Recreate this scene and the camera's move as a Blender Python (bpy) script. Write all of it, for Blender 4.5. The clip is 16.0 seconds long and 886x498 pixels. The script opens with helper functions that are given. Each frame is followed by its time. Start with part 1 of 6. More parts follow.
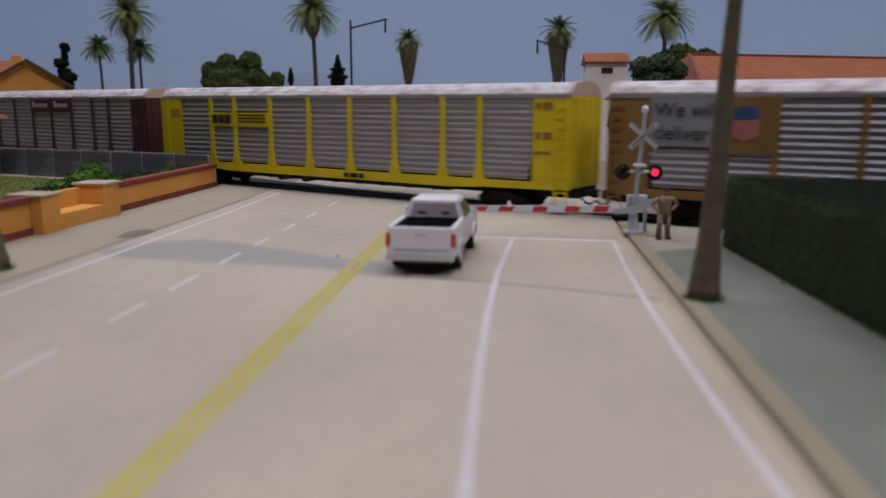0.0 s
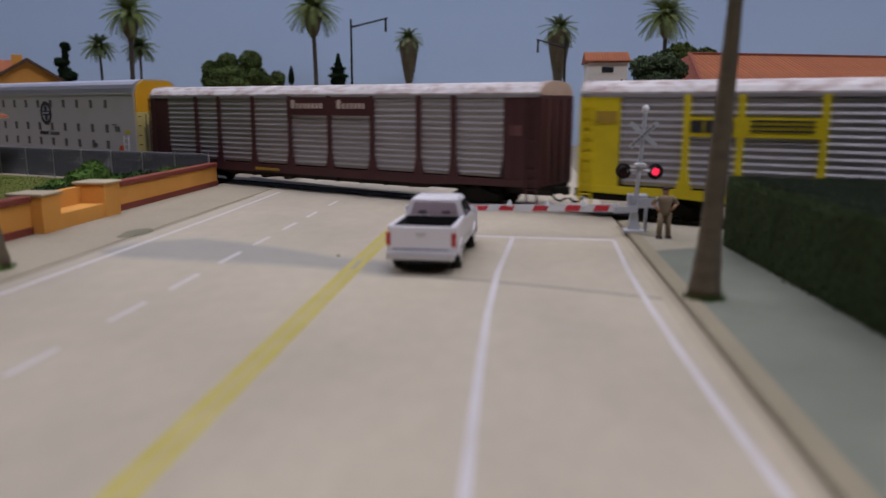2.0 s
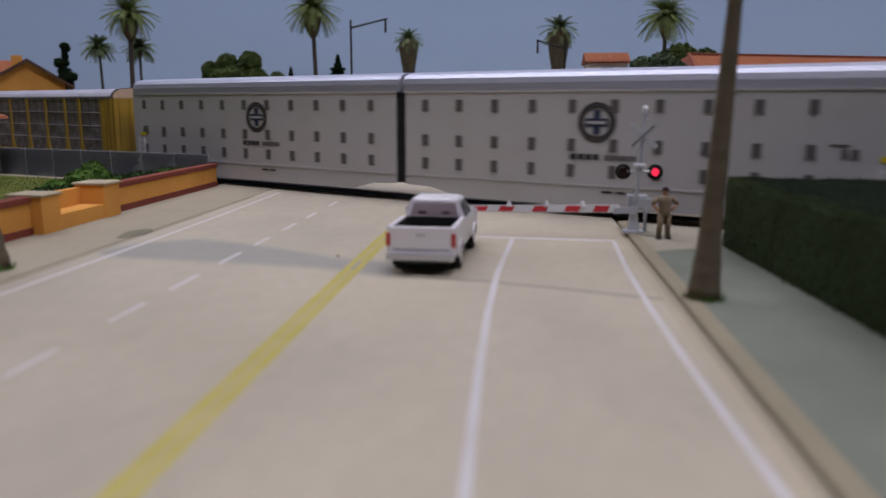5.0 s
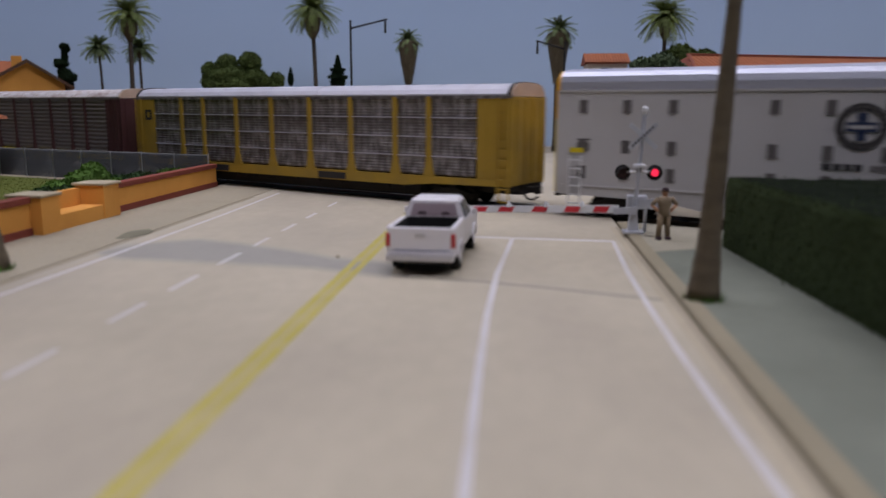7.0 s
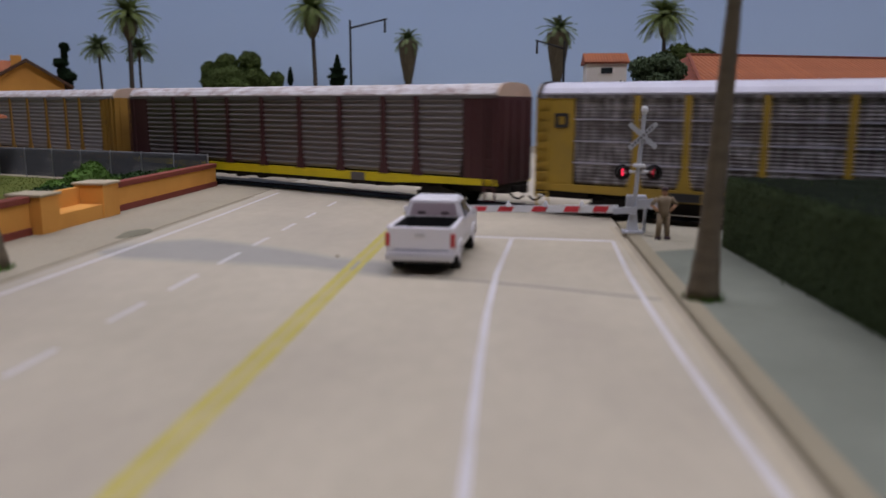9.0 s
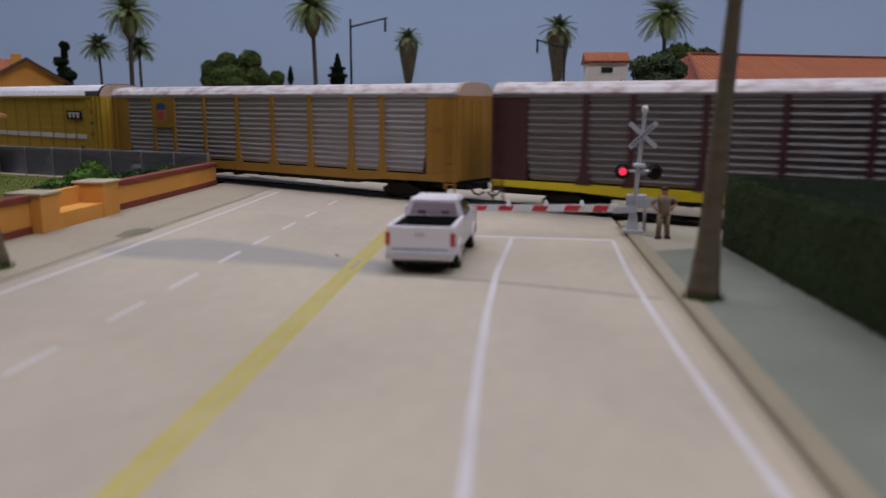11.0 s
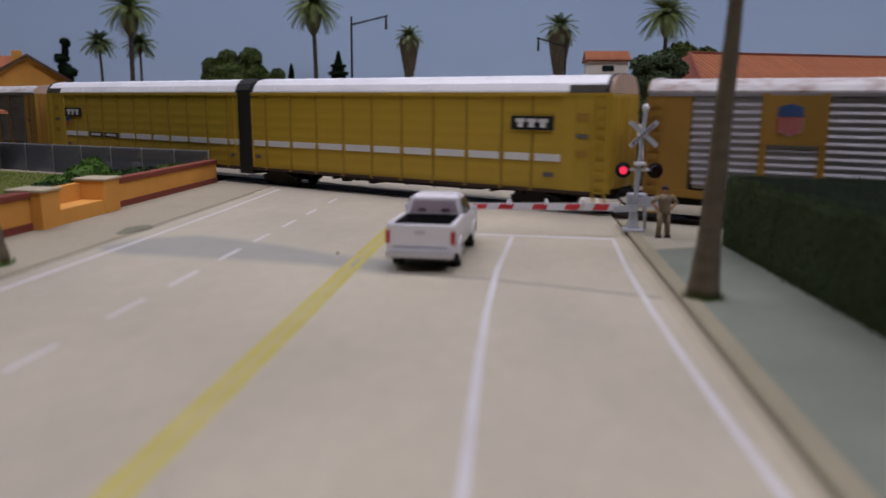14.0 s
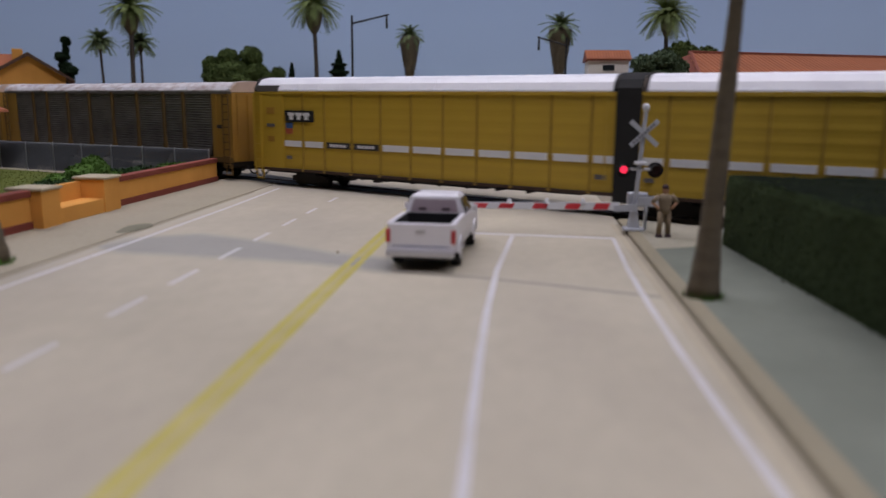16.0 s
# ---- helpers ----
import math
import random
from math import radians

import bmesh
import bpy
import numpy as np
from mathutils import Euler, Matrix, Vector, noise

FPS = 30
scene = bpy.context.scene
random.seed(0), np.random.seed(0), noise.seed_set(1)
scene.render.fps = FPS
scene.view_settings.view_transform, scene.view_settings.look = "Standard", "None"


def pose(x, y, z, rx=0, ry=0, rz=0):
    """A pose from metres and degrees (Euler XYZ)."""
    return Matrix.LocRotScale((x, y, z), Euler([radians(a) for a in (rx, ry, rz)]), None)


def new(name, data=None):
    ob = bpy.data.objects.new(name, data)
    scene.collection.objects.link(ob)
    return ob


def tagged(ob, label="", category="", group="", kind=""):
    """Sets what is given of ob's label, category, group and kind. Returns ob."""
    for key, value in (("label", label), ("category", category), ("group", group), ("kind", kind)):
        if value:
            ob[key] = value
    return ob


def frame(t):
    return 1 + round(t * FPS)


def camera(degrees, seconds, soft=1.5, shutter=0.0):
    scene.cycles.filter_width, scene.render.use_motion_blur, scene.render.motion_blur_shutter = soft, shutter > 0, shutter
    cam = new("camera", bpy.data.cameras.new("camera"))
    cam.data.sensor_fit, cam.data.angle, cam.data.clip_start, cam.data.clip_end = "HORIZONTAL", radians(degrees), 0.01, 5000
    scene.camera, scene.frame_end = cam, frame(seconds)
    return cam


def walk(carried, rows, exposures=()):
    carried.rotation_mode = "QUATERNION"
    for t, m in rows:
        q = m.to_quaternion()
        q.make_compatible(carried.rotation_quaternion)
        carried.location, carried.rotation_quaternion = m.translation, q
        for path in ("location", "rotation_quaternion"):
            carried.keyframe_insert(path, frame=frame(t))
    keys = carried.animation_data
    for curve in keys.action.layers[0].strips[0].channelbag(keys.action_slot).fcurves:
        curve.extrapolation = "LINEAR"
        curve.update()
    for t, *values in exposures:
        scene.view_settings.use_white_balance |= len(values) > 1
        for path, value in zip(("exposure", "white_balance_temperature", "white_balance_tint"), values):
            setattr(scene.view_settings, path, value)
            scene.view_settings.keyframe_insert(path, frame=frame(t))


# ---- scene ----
# A model railway in 1:87 scale. Sizes below are in prototype metres; S turns them into true metres.
S = 1 / 87.0
NS = 87.0
cam = camera(59.709, 16.0, 1.45, 0.5)
CAM_YAW, CAM_PITCH, CAM_ROLL = 5.689, 10.605, 0.129


def cam_pose(pitch=0.0, roll=0.0, yaw=0.0):
    return pose(0, 0, 4.7025 * S) @ pose(0, 0, 0, 0, 0, CAM_YAW + yaw) @ pose(0, 0, 0, 90 - CAM_PITCH - pitch) @ pose(0, 0, 0, 0, 0, CAM_ROLL + roll)


walk(cam, [(0.0, cam_pose(0.0)), (0.5, cam_pose(0.06)), (2.0, cam_pose(0.06, 0, 0.03)), (4.0, cam_pose(0.05, 0, 0.02)), (6.5, cam_pose(-0.03)), (8.0, cam_pose(0.0, 0.03, -0.03)),
           (9.0, cam_pose(0.0, 0.04, -0.04)), (11.5, cam_pose(0.09, 0.12, -0.03)), (13.0, cam_pose(0.16, 0.22, -0.02)), (14.5, cam_pose(0.22, 0.32, -0.02)), (16.0, cam_pose(0.27, 0.38, 0.0))],
     exposures=[(0.0, 0.0), (16.0, 0.0)])
cam.data.dof.use_dof = True
cam.data.dof.focus_distance = 0.5
cam.data.dof.aperture_fstop = 12.0

# ---- light: fluorescent ceiling fixtures of the layout room ----
world = bpy.data.worlds.new("world")
scene.world = world
world.use_nodes = True
world.node_tree.nodes["Background"].inputs[0].default_value = (0.75, 0.85, 1.0, 1)
world.node_tree.nodes["Background"].inputs[1].default_value = 0.012
LAMPS = ((-0.55, 0.68, 1.30, 9.1), (0.75, 0.68, 1.30, 1.7), (0.38, -0.25, 1.30, 10.0))
for lx, ly, lz, power in LAMPS:
    lamp_data = bpy.data.lights.new("ceiling_tube", "AREA")
    lamp_data.shape, lamp_data.size, lamp_data.size_y = "RECTANGLE", 1.2, 0.25
    lamp_data.energy, lamp_data.color = power, (0.85, 0.82, 1.0)
    new("ceiling_tube", lamp_data).matrix_world = pose(lx, ly, lz - 0.012)


# ---- materials ----
def srgb(h):
    c = [int(h[i:i + 2], 16) / 255 for i in (0, 2, 4)]
    return [v / 12.92 if v < 0.04045 else ((v + 0.055) / 1.055) ** 2.4 for v in c]


def mat(name, col, rough=0.7, metal=0.0, var=0.15, scale=1.0, fine=12.0, bump=0.1, dirt=None, dirt_amt=0.0, dirt_scale=0.6, rand=0.0, stretch=(1, 1, 1), emit=0.0, spec=0.5):
    """Procedural surface: two scales of tone variation, optional dirt or painted glints of its own shape, bump. Scales
    are per prototype metre.
    """
    m = bpy.data.materials.new(name)
    m.use_nodes = True
    nt = m.node_tree
    n, l = nt.nodes, nt.links
    b = n["Principled BSDF"]
    c = srgb(col) if isinstance(col, str) else list(col)
    b.inputs["Roughness"].default_value = rough
    b.inputs["Metallic"].default_value = metal
    b.inputs["Specular IOR Level"].default_value = spec
    tc = n.new("ShaderNodeTexCoord")
    mp = n.new("ShaderNodeMapping")
    mp.inputs["Scale"].default_value = [k * NS for k in stretch]
    l.new(tc.outputs["Object"], mp.inputs[0])

    def noise_node(sc, detail=4):
        t = n.new("ShaderNodeTexNoise")
        t.inputs["Scale"].default_value = sc
        t.inputs["Detail"].default_value = detail
        l.new(mp.outputs[0], t.inputs["Vector"])
        return t

    def math_node(op, a, bb):
        q = n.new("ShaderNodeMath")
        q.operation = op
        for k, v in ((0, a), (1, bb)):
            if isinstance(v, (int, float)):
                q.inputs[k].default_value = v
            else:
                l.new(v, q.inputs[k])
        return q.outputs[0]

    big, small = noise_node(scale), noise_node(fine, 2)
    v = math_node("ADD", math_node("MULTIPLY", big.outputs[0], 0.62), math_node("MULTIPLY", small.outputs[0], 0.38))
    if rand:
        oi = n.new("ShaderNodeObjectInfo")
        v = math_node("ADD", v, math_node("MULTIPLY", math_node("SUBTRACT", oi.outputs["Random"], 0.5), rand))
    ramp = n.new("ShaderNodeMapRange")
    ramp.inputs[1].default_value, ramp.inputs[2].default_value = 0.25, 0.75
    ramp.inputs[3].default_value, ramp.inputs[4].default_value = 1 - var, 1 + var
    l.new(v, ramp.inputs[0])
    hs = n.new("ShaderNodeHueSaturation")
    hs.inputs["Color"].default_value = (*c, 1)
    l.new(ramp.outputs[0], hs.inputs["Value"])
    out = hs.outputs[0]
    if dirt:
        dn = noise_node(dirt_scale, 6)
        dr = n.new("ShaderNodeMapRange")
        dr.inputs[1].default_value, dr.inputs[2].default_value = 0.45, 0.75
        dr.inputs[3].default_value, dr.inputs[4].default_value = 0, dirt_amt
        l.new(dn.outputs[0], dr.inputs[0])
        mx = n.new("ShaderNodeMixRGB")
        l.new(dr.outputs[0], mx.inputs[0])
        l.new(out, mx.inputs[1])
        mx.inputs[2].default_value = (*srgb(dirt), 1)
        out = mx.outputs[0]
    l.new(out, b.inputs["Base Color"])
    if bump:
        bp = n.new("ShaderNodeBump")
        bp.inputs["Strength"].default_value = bump
        bp.inputs["Distance"].default_value = 0.03 * S
        l.new(small.outputs[0], bp.inputs["Height"])
        l.new(bp.outputs[0], b.inputs["Normal"])
    if emit:
        b.inputs["Emission Color"].default_value = (*c, 1)
        b.inputs["Emission Strength"].default_value = emit
    return m


M_ROAD = mat("road_concrete", "b1a895", 0.85, var=0.12, scale=0.22, fine=2.2, bump=0.1, dirt="958c80", dirt_amt=0.6, dirt_scale=0.16, stretch=(1.0, 0.55, 1.0))
M_WEDGE = mat("grey_road_wedge", "95928a", 0.85, var=0.08, scale=0.5, fine=3.0)
M_WEDGE_MID = mat("mid_grey_road_wedge", "9d998e", 0.85, var=0.08, scale=0.5, fine=3.0)
M_WEDGE_RIM = mat("pale_grey_road_wedge", "a7a091", 0.85, var=0.08, scale=0.5, fine=3.0)
M_SEAM = mat("road_seam", "8d887e", 0.9, var=0.1)
M_WHITE_LINE = mat("white_road_paint", "c2bfc0", 0.7, var=0.08, scale=0.8, dirt="b5afa4", dirt_amt=0.5, dirt_scale=0.9)
M_YELLOW_LINE = mat("yellow_road_paint", "aea24a", 0.7, var=0.1, scale=0.8, dirt="b3a77c", dirt_amt=0.7, dirt_scale=1.2)
M_KERB = mat("kerb_concrete", "8c836d", 0.85, var=0.1, scale=0.5, fine=6)
M_GUTTER = mat("gutter_dirt", "9a917e", 0.9, var=0.12, scale=0.5, fine=5)
M_WALKWAY = mat("grey_green_pavement", "72766a", 0.9, var=0.12, scale=0.3, fine=5, bump=0.25, dirt="5f6357", dirt_amt=0.5, dirt_scale=0.4)
M_WALKWAY_L = mat("pale_pavement", "9f9682", 0.9, var=0.15, scale=0.3, fine=5, dirt="8d8675", dirt_amt=0.5, dirt_scale=0.3)
M_EARTH = mat("sandy_earth", "857c6c", 0.95, var=0.15, scale=0.3, fine=5, bump=0.4)
M_BALLAST = mat("dark_ballast", "3a3733", 0.95, var=0.35, scale=2, fine=14, bump=0.8)
M_RAIL = mat("weathered_rail", "5c5148", 0.45, 0.7, var=0.2)
M_TIE = mat("dark_tie_wood", "2c2622", 0.9, var=0.25, fine=8)
M_PANEL_X = mat("shaded_crossing_panel", "2f2d2b", 0.85, var=0.2)
M_LAWN = mat("lawn_green", "565f2c", 0.95, spec=0.1, var=0.16, scale=0.6, fine=10, bump=0.6, dirt="6e6834", dirt_amt=0.4)
M_STUCCO = mat("orange_stucco", "d99b48", 0.9, var=0.07, scale=0.4, fine=14, bump=0.25, dirt="bd7f34", dirt_amt=0.4, dirt_scale=0.5)
M_COPING = mat("brick_red_coping", "7d3a2c", 0.85, var=0.15, scale=1, fine=8)
M_CAP = mat("pale_stone_cap", "b0a48a", 0.85, var=0.1)
M_FENCE_POST = mat("galvanised_post", "a9abae", 0.5, 0.5, var=0.1)
M_FENCE_MESH = mat("dark_fence_wire", "4a4c4f", 0.6, 0.3, var=0.1)
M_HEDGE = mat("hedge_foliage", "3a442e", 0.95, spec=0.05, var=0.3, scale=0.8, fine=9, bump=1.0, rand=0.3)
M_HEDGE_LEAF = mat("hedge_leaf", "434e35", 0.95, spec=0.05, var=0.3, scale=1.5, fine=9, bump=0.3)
M_HEDGE_TOP = mat("dark_hedge_top", "141a11", 0.95, spec=0.05, var=0.3, scale=0.8, fine=9, bump=1.0)
M_SHRUB = mat("shrub_leaf", "4d6a2e", 0.85, spec=0.15, var=0.4, scale=1.5, fine=6, rand=0.3)
M_SHRUB_D = mat("shrub_dark_leaf", "33492a", 0.9, spec=0.1, var=0.4, scale=1.2, fine=6, rand=0.3)
M_BUSH = mat("tree_leaf", "48552f", 0.9, spec=0.1, var=0.45, scale=0.8, fine=5)
M_BUSH_D = mat("dark_tree_leaf", "495640", 0.9, spec=0.1, var=0.45, scale=0.8, fine=5)
M_CONIFER = mat("conifer_leaf", "1a2618", 0.95, spec=0.05, var=0.4, scale=1.2, fine=6)
M_FROND = mat("palm_frond", "6a783f", 0.75, var=0.25, scale=0.7, fine=5, rand=0.5)
M_FROND_D = mat("palm_frond_dark", "5f6e45", 0.8, var=0.25, scale=0.7, fine=5, rand=0.5)
M_SKIRT = mat("dead_frond_skirt", "5b5240", 0.95, var=0.4, scale=1.2, fine=8, stretch=(3, 3, 0.6), bump=0.8)
M_TRUNK_F = mat("palm_trunk_grey", "4c453d", 0.95, var=0.3, scale=1, fine=7, bump=0.6, stretch=(0.5, 0.5, 2.5))
M_TRUNK_N = mat("palm_trunk_brown", "625745", 0.9, var=0.25, scale=1.2, fine=9, bump=0.6, stretch=(0.6, 0.6, 2.2), dirt="463e32", dirt_amt=0.8, dirt_scale=1.6)
M_BLACK = mat("matte_black", "141414", 0.8, var=0.2)
M_WHITE_WALL = mat("white_stucco", "dfdbd2", 0.9, var=0.06, scale=0.4)
M_TILE = mat("terracotta_tile", "8e5231", 0.85, var=0.15, scale=0.8, fine=6, rand=0.25)
M_TILE_EDGE = mat("terracotta_edge", "7c4230", 0.85, var=0.15)
M_TIMBER = mat("dark_brown_timber", "4f3626", 0.8, var=0.2)
M_WINDOW = mat("dark_window_glass", "2e3436", 0.15, var=0.1, bump=0)
M_SKY = bpy.data.materials.new("painted_sky")
M_SKY.use_nodes = True
_n, _l = M_SKY.node_tree.nodes, M_SKY.node_tree.links
_tc, _sep, _cr, _nz, _mx = [_n.new(k) for k in ("ShaderNodeTexCoord", "ShaderNodeSeparateXYZ", "ShaderNodeValToRGB", "ShaderNodeTexNoise", "ShaderNodeMixRGB")]
_mr = _n.new("ShaderNodeMapRange")
_l.new(_tc.outputs["Object"], _sep.inputs[0])
_l.new(_tc.outputs["Object"], _nz.inputs["Vector"])
_nz.inputs["Scale"].default_value = 3.0
_mr.inputs[1].default_value, _mr.inputs[2].default_value = 0.0, 0.45
_l.new(_sep.outputs[2], _mr.inputs[0])
_l.new(_mr.outputs[0], _cr.inputs[0])
_cr.color_ramp.elements[0].color = (*srgb("aec4de"), 1)
_cr.color_ramp.elements[1].color = (*srgb("96add4"), 1)
_mx.blend_type, _mx.inputs[0].default_value = "SOFT_LIGHT", 0.12
_l.new(_cr.outputs[0], _mx.inputs[1])
_l.new(_nz.outputs[0], _mx.inputs[2])
_l.new(_mx.outputs[0], _n["Principled BSDF"].inputs["Base Color"])
_n["Principled BSDF"].inputs["Roughness"].default_value = 0.9
M_ROOM = mat("room_paint", "5f5d58", 0.9, var=0.04, scale=0.05, fine=0.5, bump=0)
M_ROOMFLOOR = mat("room_floor", "4a4642", 0.7, var=0.1, scale=0.05, fine=0.5, bump=0)
M_FASCIA = mat("layout_fascia", "4a5a48", 0.6, var=0.05, bump=0)
M_TUBE = mat("tube_diffuser", (1, 0.97, 0.93), 0.5, var=0.0, bump=0, emit=3.0)
# vehicles and train
M_CARWHITE = mat("white_car_paint", "e2dfe4", 0.35, var=0.03, scale=0.8, bump=0)
M_TYRE = mat("tyre_rubber", "1b1b1b", 0.85, var=0.2)
M_CHROME = mat("dull_chrome", "c6c4c8", 0.35, 0.35, var=0.05, bump=0)
M_TAIL = mat("red_tail_lens", "b3363a", 0.3, var=0.05, bump=0)
M_BEDBLACK = mat("black_bed_liner", "18181a", 0.8, var=0.2)
M_SIGNAL = mat("silver_signal_paint", "b9bcc4", 0.5, 0.3, var=0.1)
M_SIGWHITE = mat("white_sign_paint", "d6d7da", 0.5, var=0.05)
M_CROSSBUCK = mat("worn_crossbuck_paint", "adb0b6", 0.55, var=0.12, scale=2.0)
M_RED = mat("red_stripe_paint", "c8323c", 0.5, var=0.08)
M_REDLIT = mat("lit_red_lens", (1.0, 0.03, 0.09), 0.3, var=0.0, bump=0, emit=1.1)
M_REDOFF = mat("unlit_red_lens", "240b0e", 0.3, var=0.05, bump=0)
M_SKIN = mat("figurine_skin", "b98d6e", 0.8, var=0.08)
M_TAN = mat("figurine_tan_cloth", "85755f", 0.9, var=0.15)
M_HAIR = mat("figurine_dark_cap", "3b2a30", 0.9, var=0.1)
M_GALV = mat("galvanised_siding", "9d9a9f", 0.5, 0.35, var=0.12, scale=0.5, fine=3, dirt="7f7a76", dirt_amt=0.55, dirt_scale=0.5, stretch=(0.5, 1, 1.5))
M_GALV_B = mat("grimy_siding", "757071", 0.5, 0.45, var=0.16, scale=0.5, fine=3, dirt="635a53", dirt_amt=0.6, dirt_scale=0.5, stretch=(0.5, 1, 1.5))
# here the pale dirt tone paints glints of light through the perforations
M_GALV_E = mat("perforated_siding_glints", "5c5759", 0.5, 0.3, var=0.22, scale=0.6, fine=4, dirt="bcbac0", dirt_amt=0.75, dirt_scale=1.3, stretch=(2.4, 1, 0.9))
M_ROOFE = mat("dull_silver_roof", "bdbdc9", 0.5, 0.2, var=0.08, scale=0.5, dirt="9c9aa2", dirt_amt=0.5, dirt_scale=0.5)
M_GALV_D = mat("sooty_siding", "6c6763", 0.6, 0.2, var=0.2, scale=0.5, fine=3, dirt="35312e", dirt_amt=0.7, dirt_scale=0.6, stretch=(0.6, 1, 1.5))
M_CYEL = mat("bright_yellow_rack", "d9c416", 0.5, var=0.08, scale=0.5, dirt="a8901c", dirt_amt=0.5, dirt_scale=0.6)
M_EYEL = mat("dusty_yellow_rack", "a98a2f", 0.6, var=0.14, scale=0.5, dirt="7f6d42", dirt_amt=0.6, dirt_scale=0.6)
M_GYEL = mat("orange_yellow_rack", "a0782e", 0.6, var=0.12, scale=0.5, dirt="84602c", dirt_amt=0.5, dirt_scale=0.6)
M_TYEL = mat("mustard_yellow_rack", "b69731", 0.5, var=0.08, scale=0.4, dirt="9a7a2e", dirt_amt=0.35, dirt_scale=0.4)
# darker mustard carries the recess shadow between panels in its colour
M_TPOST = mat("shaded_mustard_post", "8a6d28", 0.6, var=0.1)
M_IYEL = mat("sooty_brown_rack", "6e5428", 0.7, var=0.15, scale=0.5, dirt="463620", dirt_amt=0.6, dirt_scale=0.6)
M_MAROON = mat("maroon_rack", "48262a", 0.6, var=0.15, scale=0.6, dirt="3a2020", dirt_amt=0.5, dirt_scale=0.6)
M_BROWN = mat("brown_rack", "8f6a34", 0.6, var=0.14, scale=0.5, dirt="5f4a2c", dirt_amt=0.6, dirt_scale=0.6)
M_ROOFW = mat("weathered_white_roof", "c9c5c6", 0.55, var=0.16, scale=0.7, fine=4, dirt="8c6c60", dirt_amt=0.85, dirt_scale=2.2, stretch=(0.6, 1.4, 1.0), bump=0.3)
M_ROOFC = mat("clean_white_roof", "ecebf0", 0.4, var=0.05, scale=0.5, dirt="b4b2ba", dirt_amt=0.3, dirt_scale=0.5)
M_ROOFS = mat("silver_roof", "b9bccb", 0.5, 0.65, var=0.05, scale=0.4, bump=0)
M_ROOFEND = mat("pinkish_roof_end", "d0b8a6", 0.6, var=0.1, dirt="a58a72", dirt_amt=0.5)
M_BWHITE = mat("white_articulated_body", "bab9bb", 0.5, var=0.03, scale=0.3, dirt="a9a39e", dirt_amt=0.3, dirt_scale=0.4)
M_SLOT = mat("grey_vent_slot", "5e5a5a", 0.7, var=0.1)
M_BNAVY = mat("navy_emblem", "23304e", 0.5, var=0.05)
M_AMBER = mat("amber_door_top", "e0a51e", 0.5, var=0.06)
M_CREAM = mat("cream_yellow_door", "cfc07c", 0.55, var=0.08)
M_OLIVE = mat("dull_olive_door", "8f8a62", 0.6, var=0.1)
M_UNDER = mat("dark_underframe", "211d1b", 0.85, var=0.3)
M_SILL_BROWN = mat("dark_brown_sill", "3a281d", 0.8, var=0.2)
M_TEXTD = mat("dark_lettering", "2b2a2c", 0.6, var=0.1, bump=0)
M_TEXTG = mat("worn_light_lettering", "c9b8ae", 0.6, var=0.2, bump=0)
M_BLUE = mat("blue_emblem", "34507e", 0.5, var=0.1, bump=0)
M_SREDL = mat("faded_red_emblem", "ad4744", 0.5, var=0.1, bump=0)
M_ORANGE = mat("orange_sticker", "d65a2c", 0.5, var=0.1, bump=0)


# ---- mesh helpers ----
def box(bm, x0, x1, y0, y1, z0, z1, bev=0.0):
    vs = [bm.verts.new((x, y, z)) for x in (x0, x1) for y in (y0, y1) for z in (z0, z1)]
    fs = [bm.faces.new([vs[i] for i in q]) for q in ((0, 1, 3, 2), (4, 6, 7, 5), (0, 4, 5, 1), (2, 3, 7, 6), (0, 2, 6, 4), (1, 5, 7, 3))]
    if bev:
        es = {e for f in fs for e in f.edges}
        bmesh.ops.bevel(bm, geom=list(es), offset=bev, segments=2, affect="EDGES", profile=0.5)
    return vs


def rod(bm, a, b, r0, r1=None, n=8):
    r1 = r0 if r1 is None else r1
    a, b = Vector(a), Vector(b)
    q = (b - a).to_track_quat("Z", "Y")
    rings = []
    for p, r in ((a, r0), (b, r1)):
        rings.append([bm.verts.new(p + q @ Vector((r * math.cos(2 * math.pi * i / n), r * math.sin(2 * math.pi * i / n), 0))) for i in range(n)])
    for i in range(n):
        bm.faces.new((rings[0][i], rings[0][(i + 1) % n], rings[1][(i + 1) % n], rings[1][i]))
    bm.faces.new(rings[0][::-1])
    bm.faces.new(rings[1])


def tube_through(bm, pts, radii, n=10):
    """A skin of rings through points."""
    rings = []
    for i, (p, r) in enumerate(zip(pts, radii)):
        d = Vector(pts[min(i + 1, len(pts) - 1)]) - Vector(pts[max(i - 1, 0)])
        q = d.to_track_quat("Z", "Y")
        rings.append([bm.verts.new(Vector(p) + q @ Vector((r * math.cos(2 * math.pi * k / n), r * math.sin(2 * math.pi * k / n), 0))) for k in range(n)])
    for a, b in zip(rings, rings[1:]):
        for k in range(n):
            bm.faces.new((a[k], a[(k + 1) % n], b[(k + 1) % n], b[k]))
    bm.faces.new(rings[0][::-1])
    bm.faces.new(rings[-1])


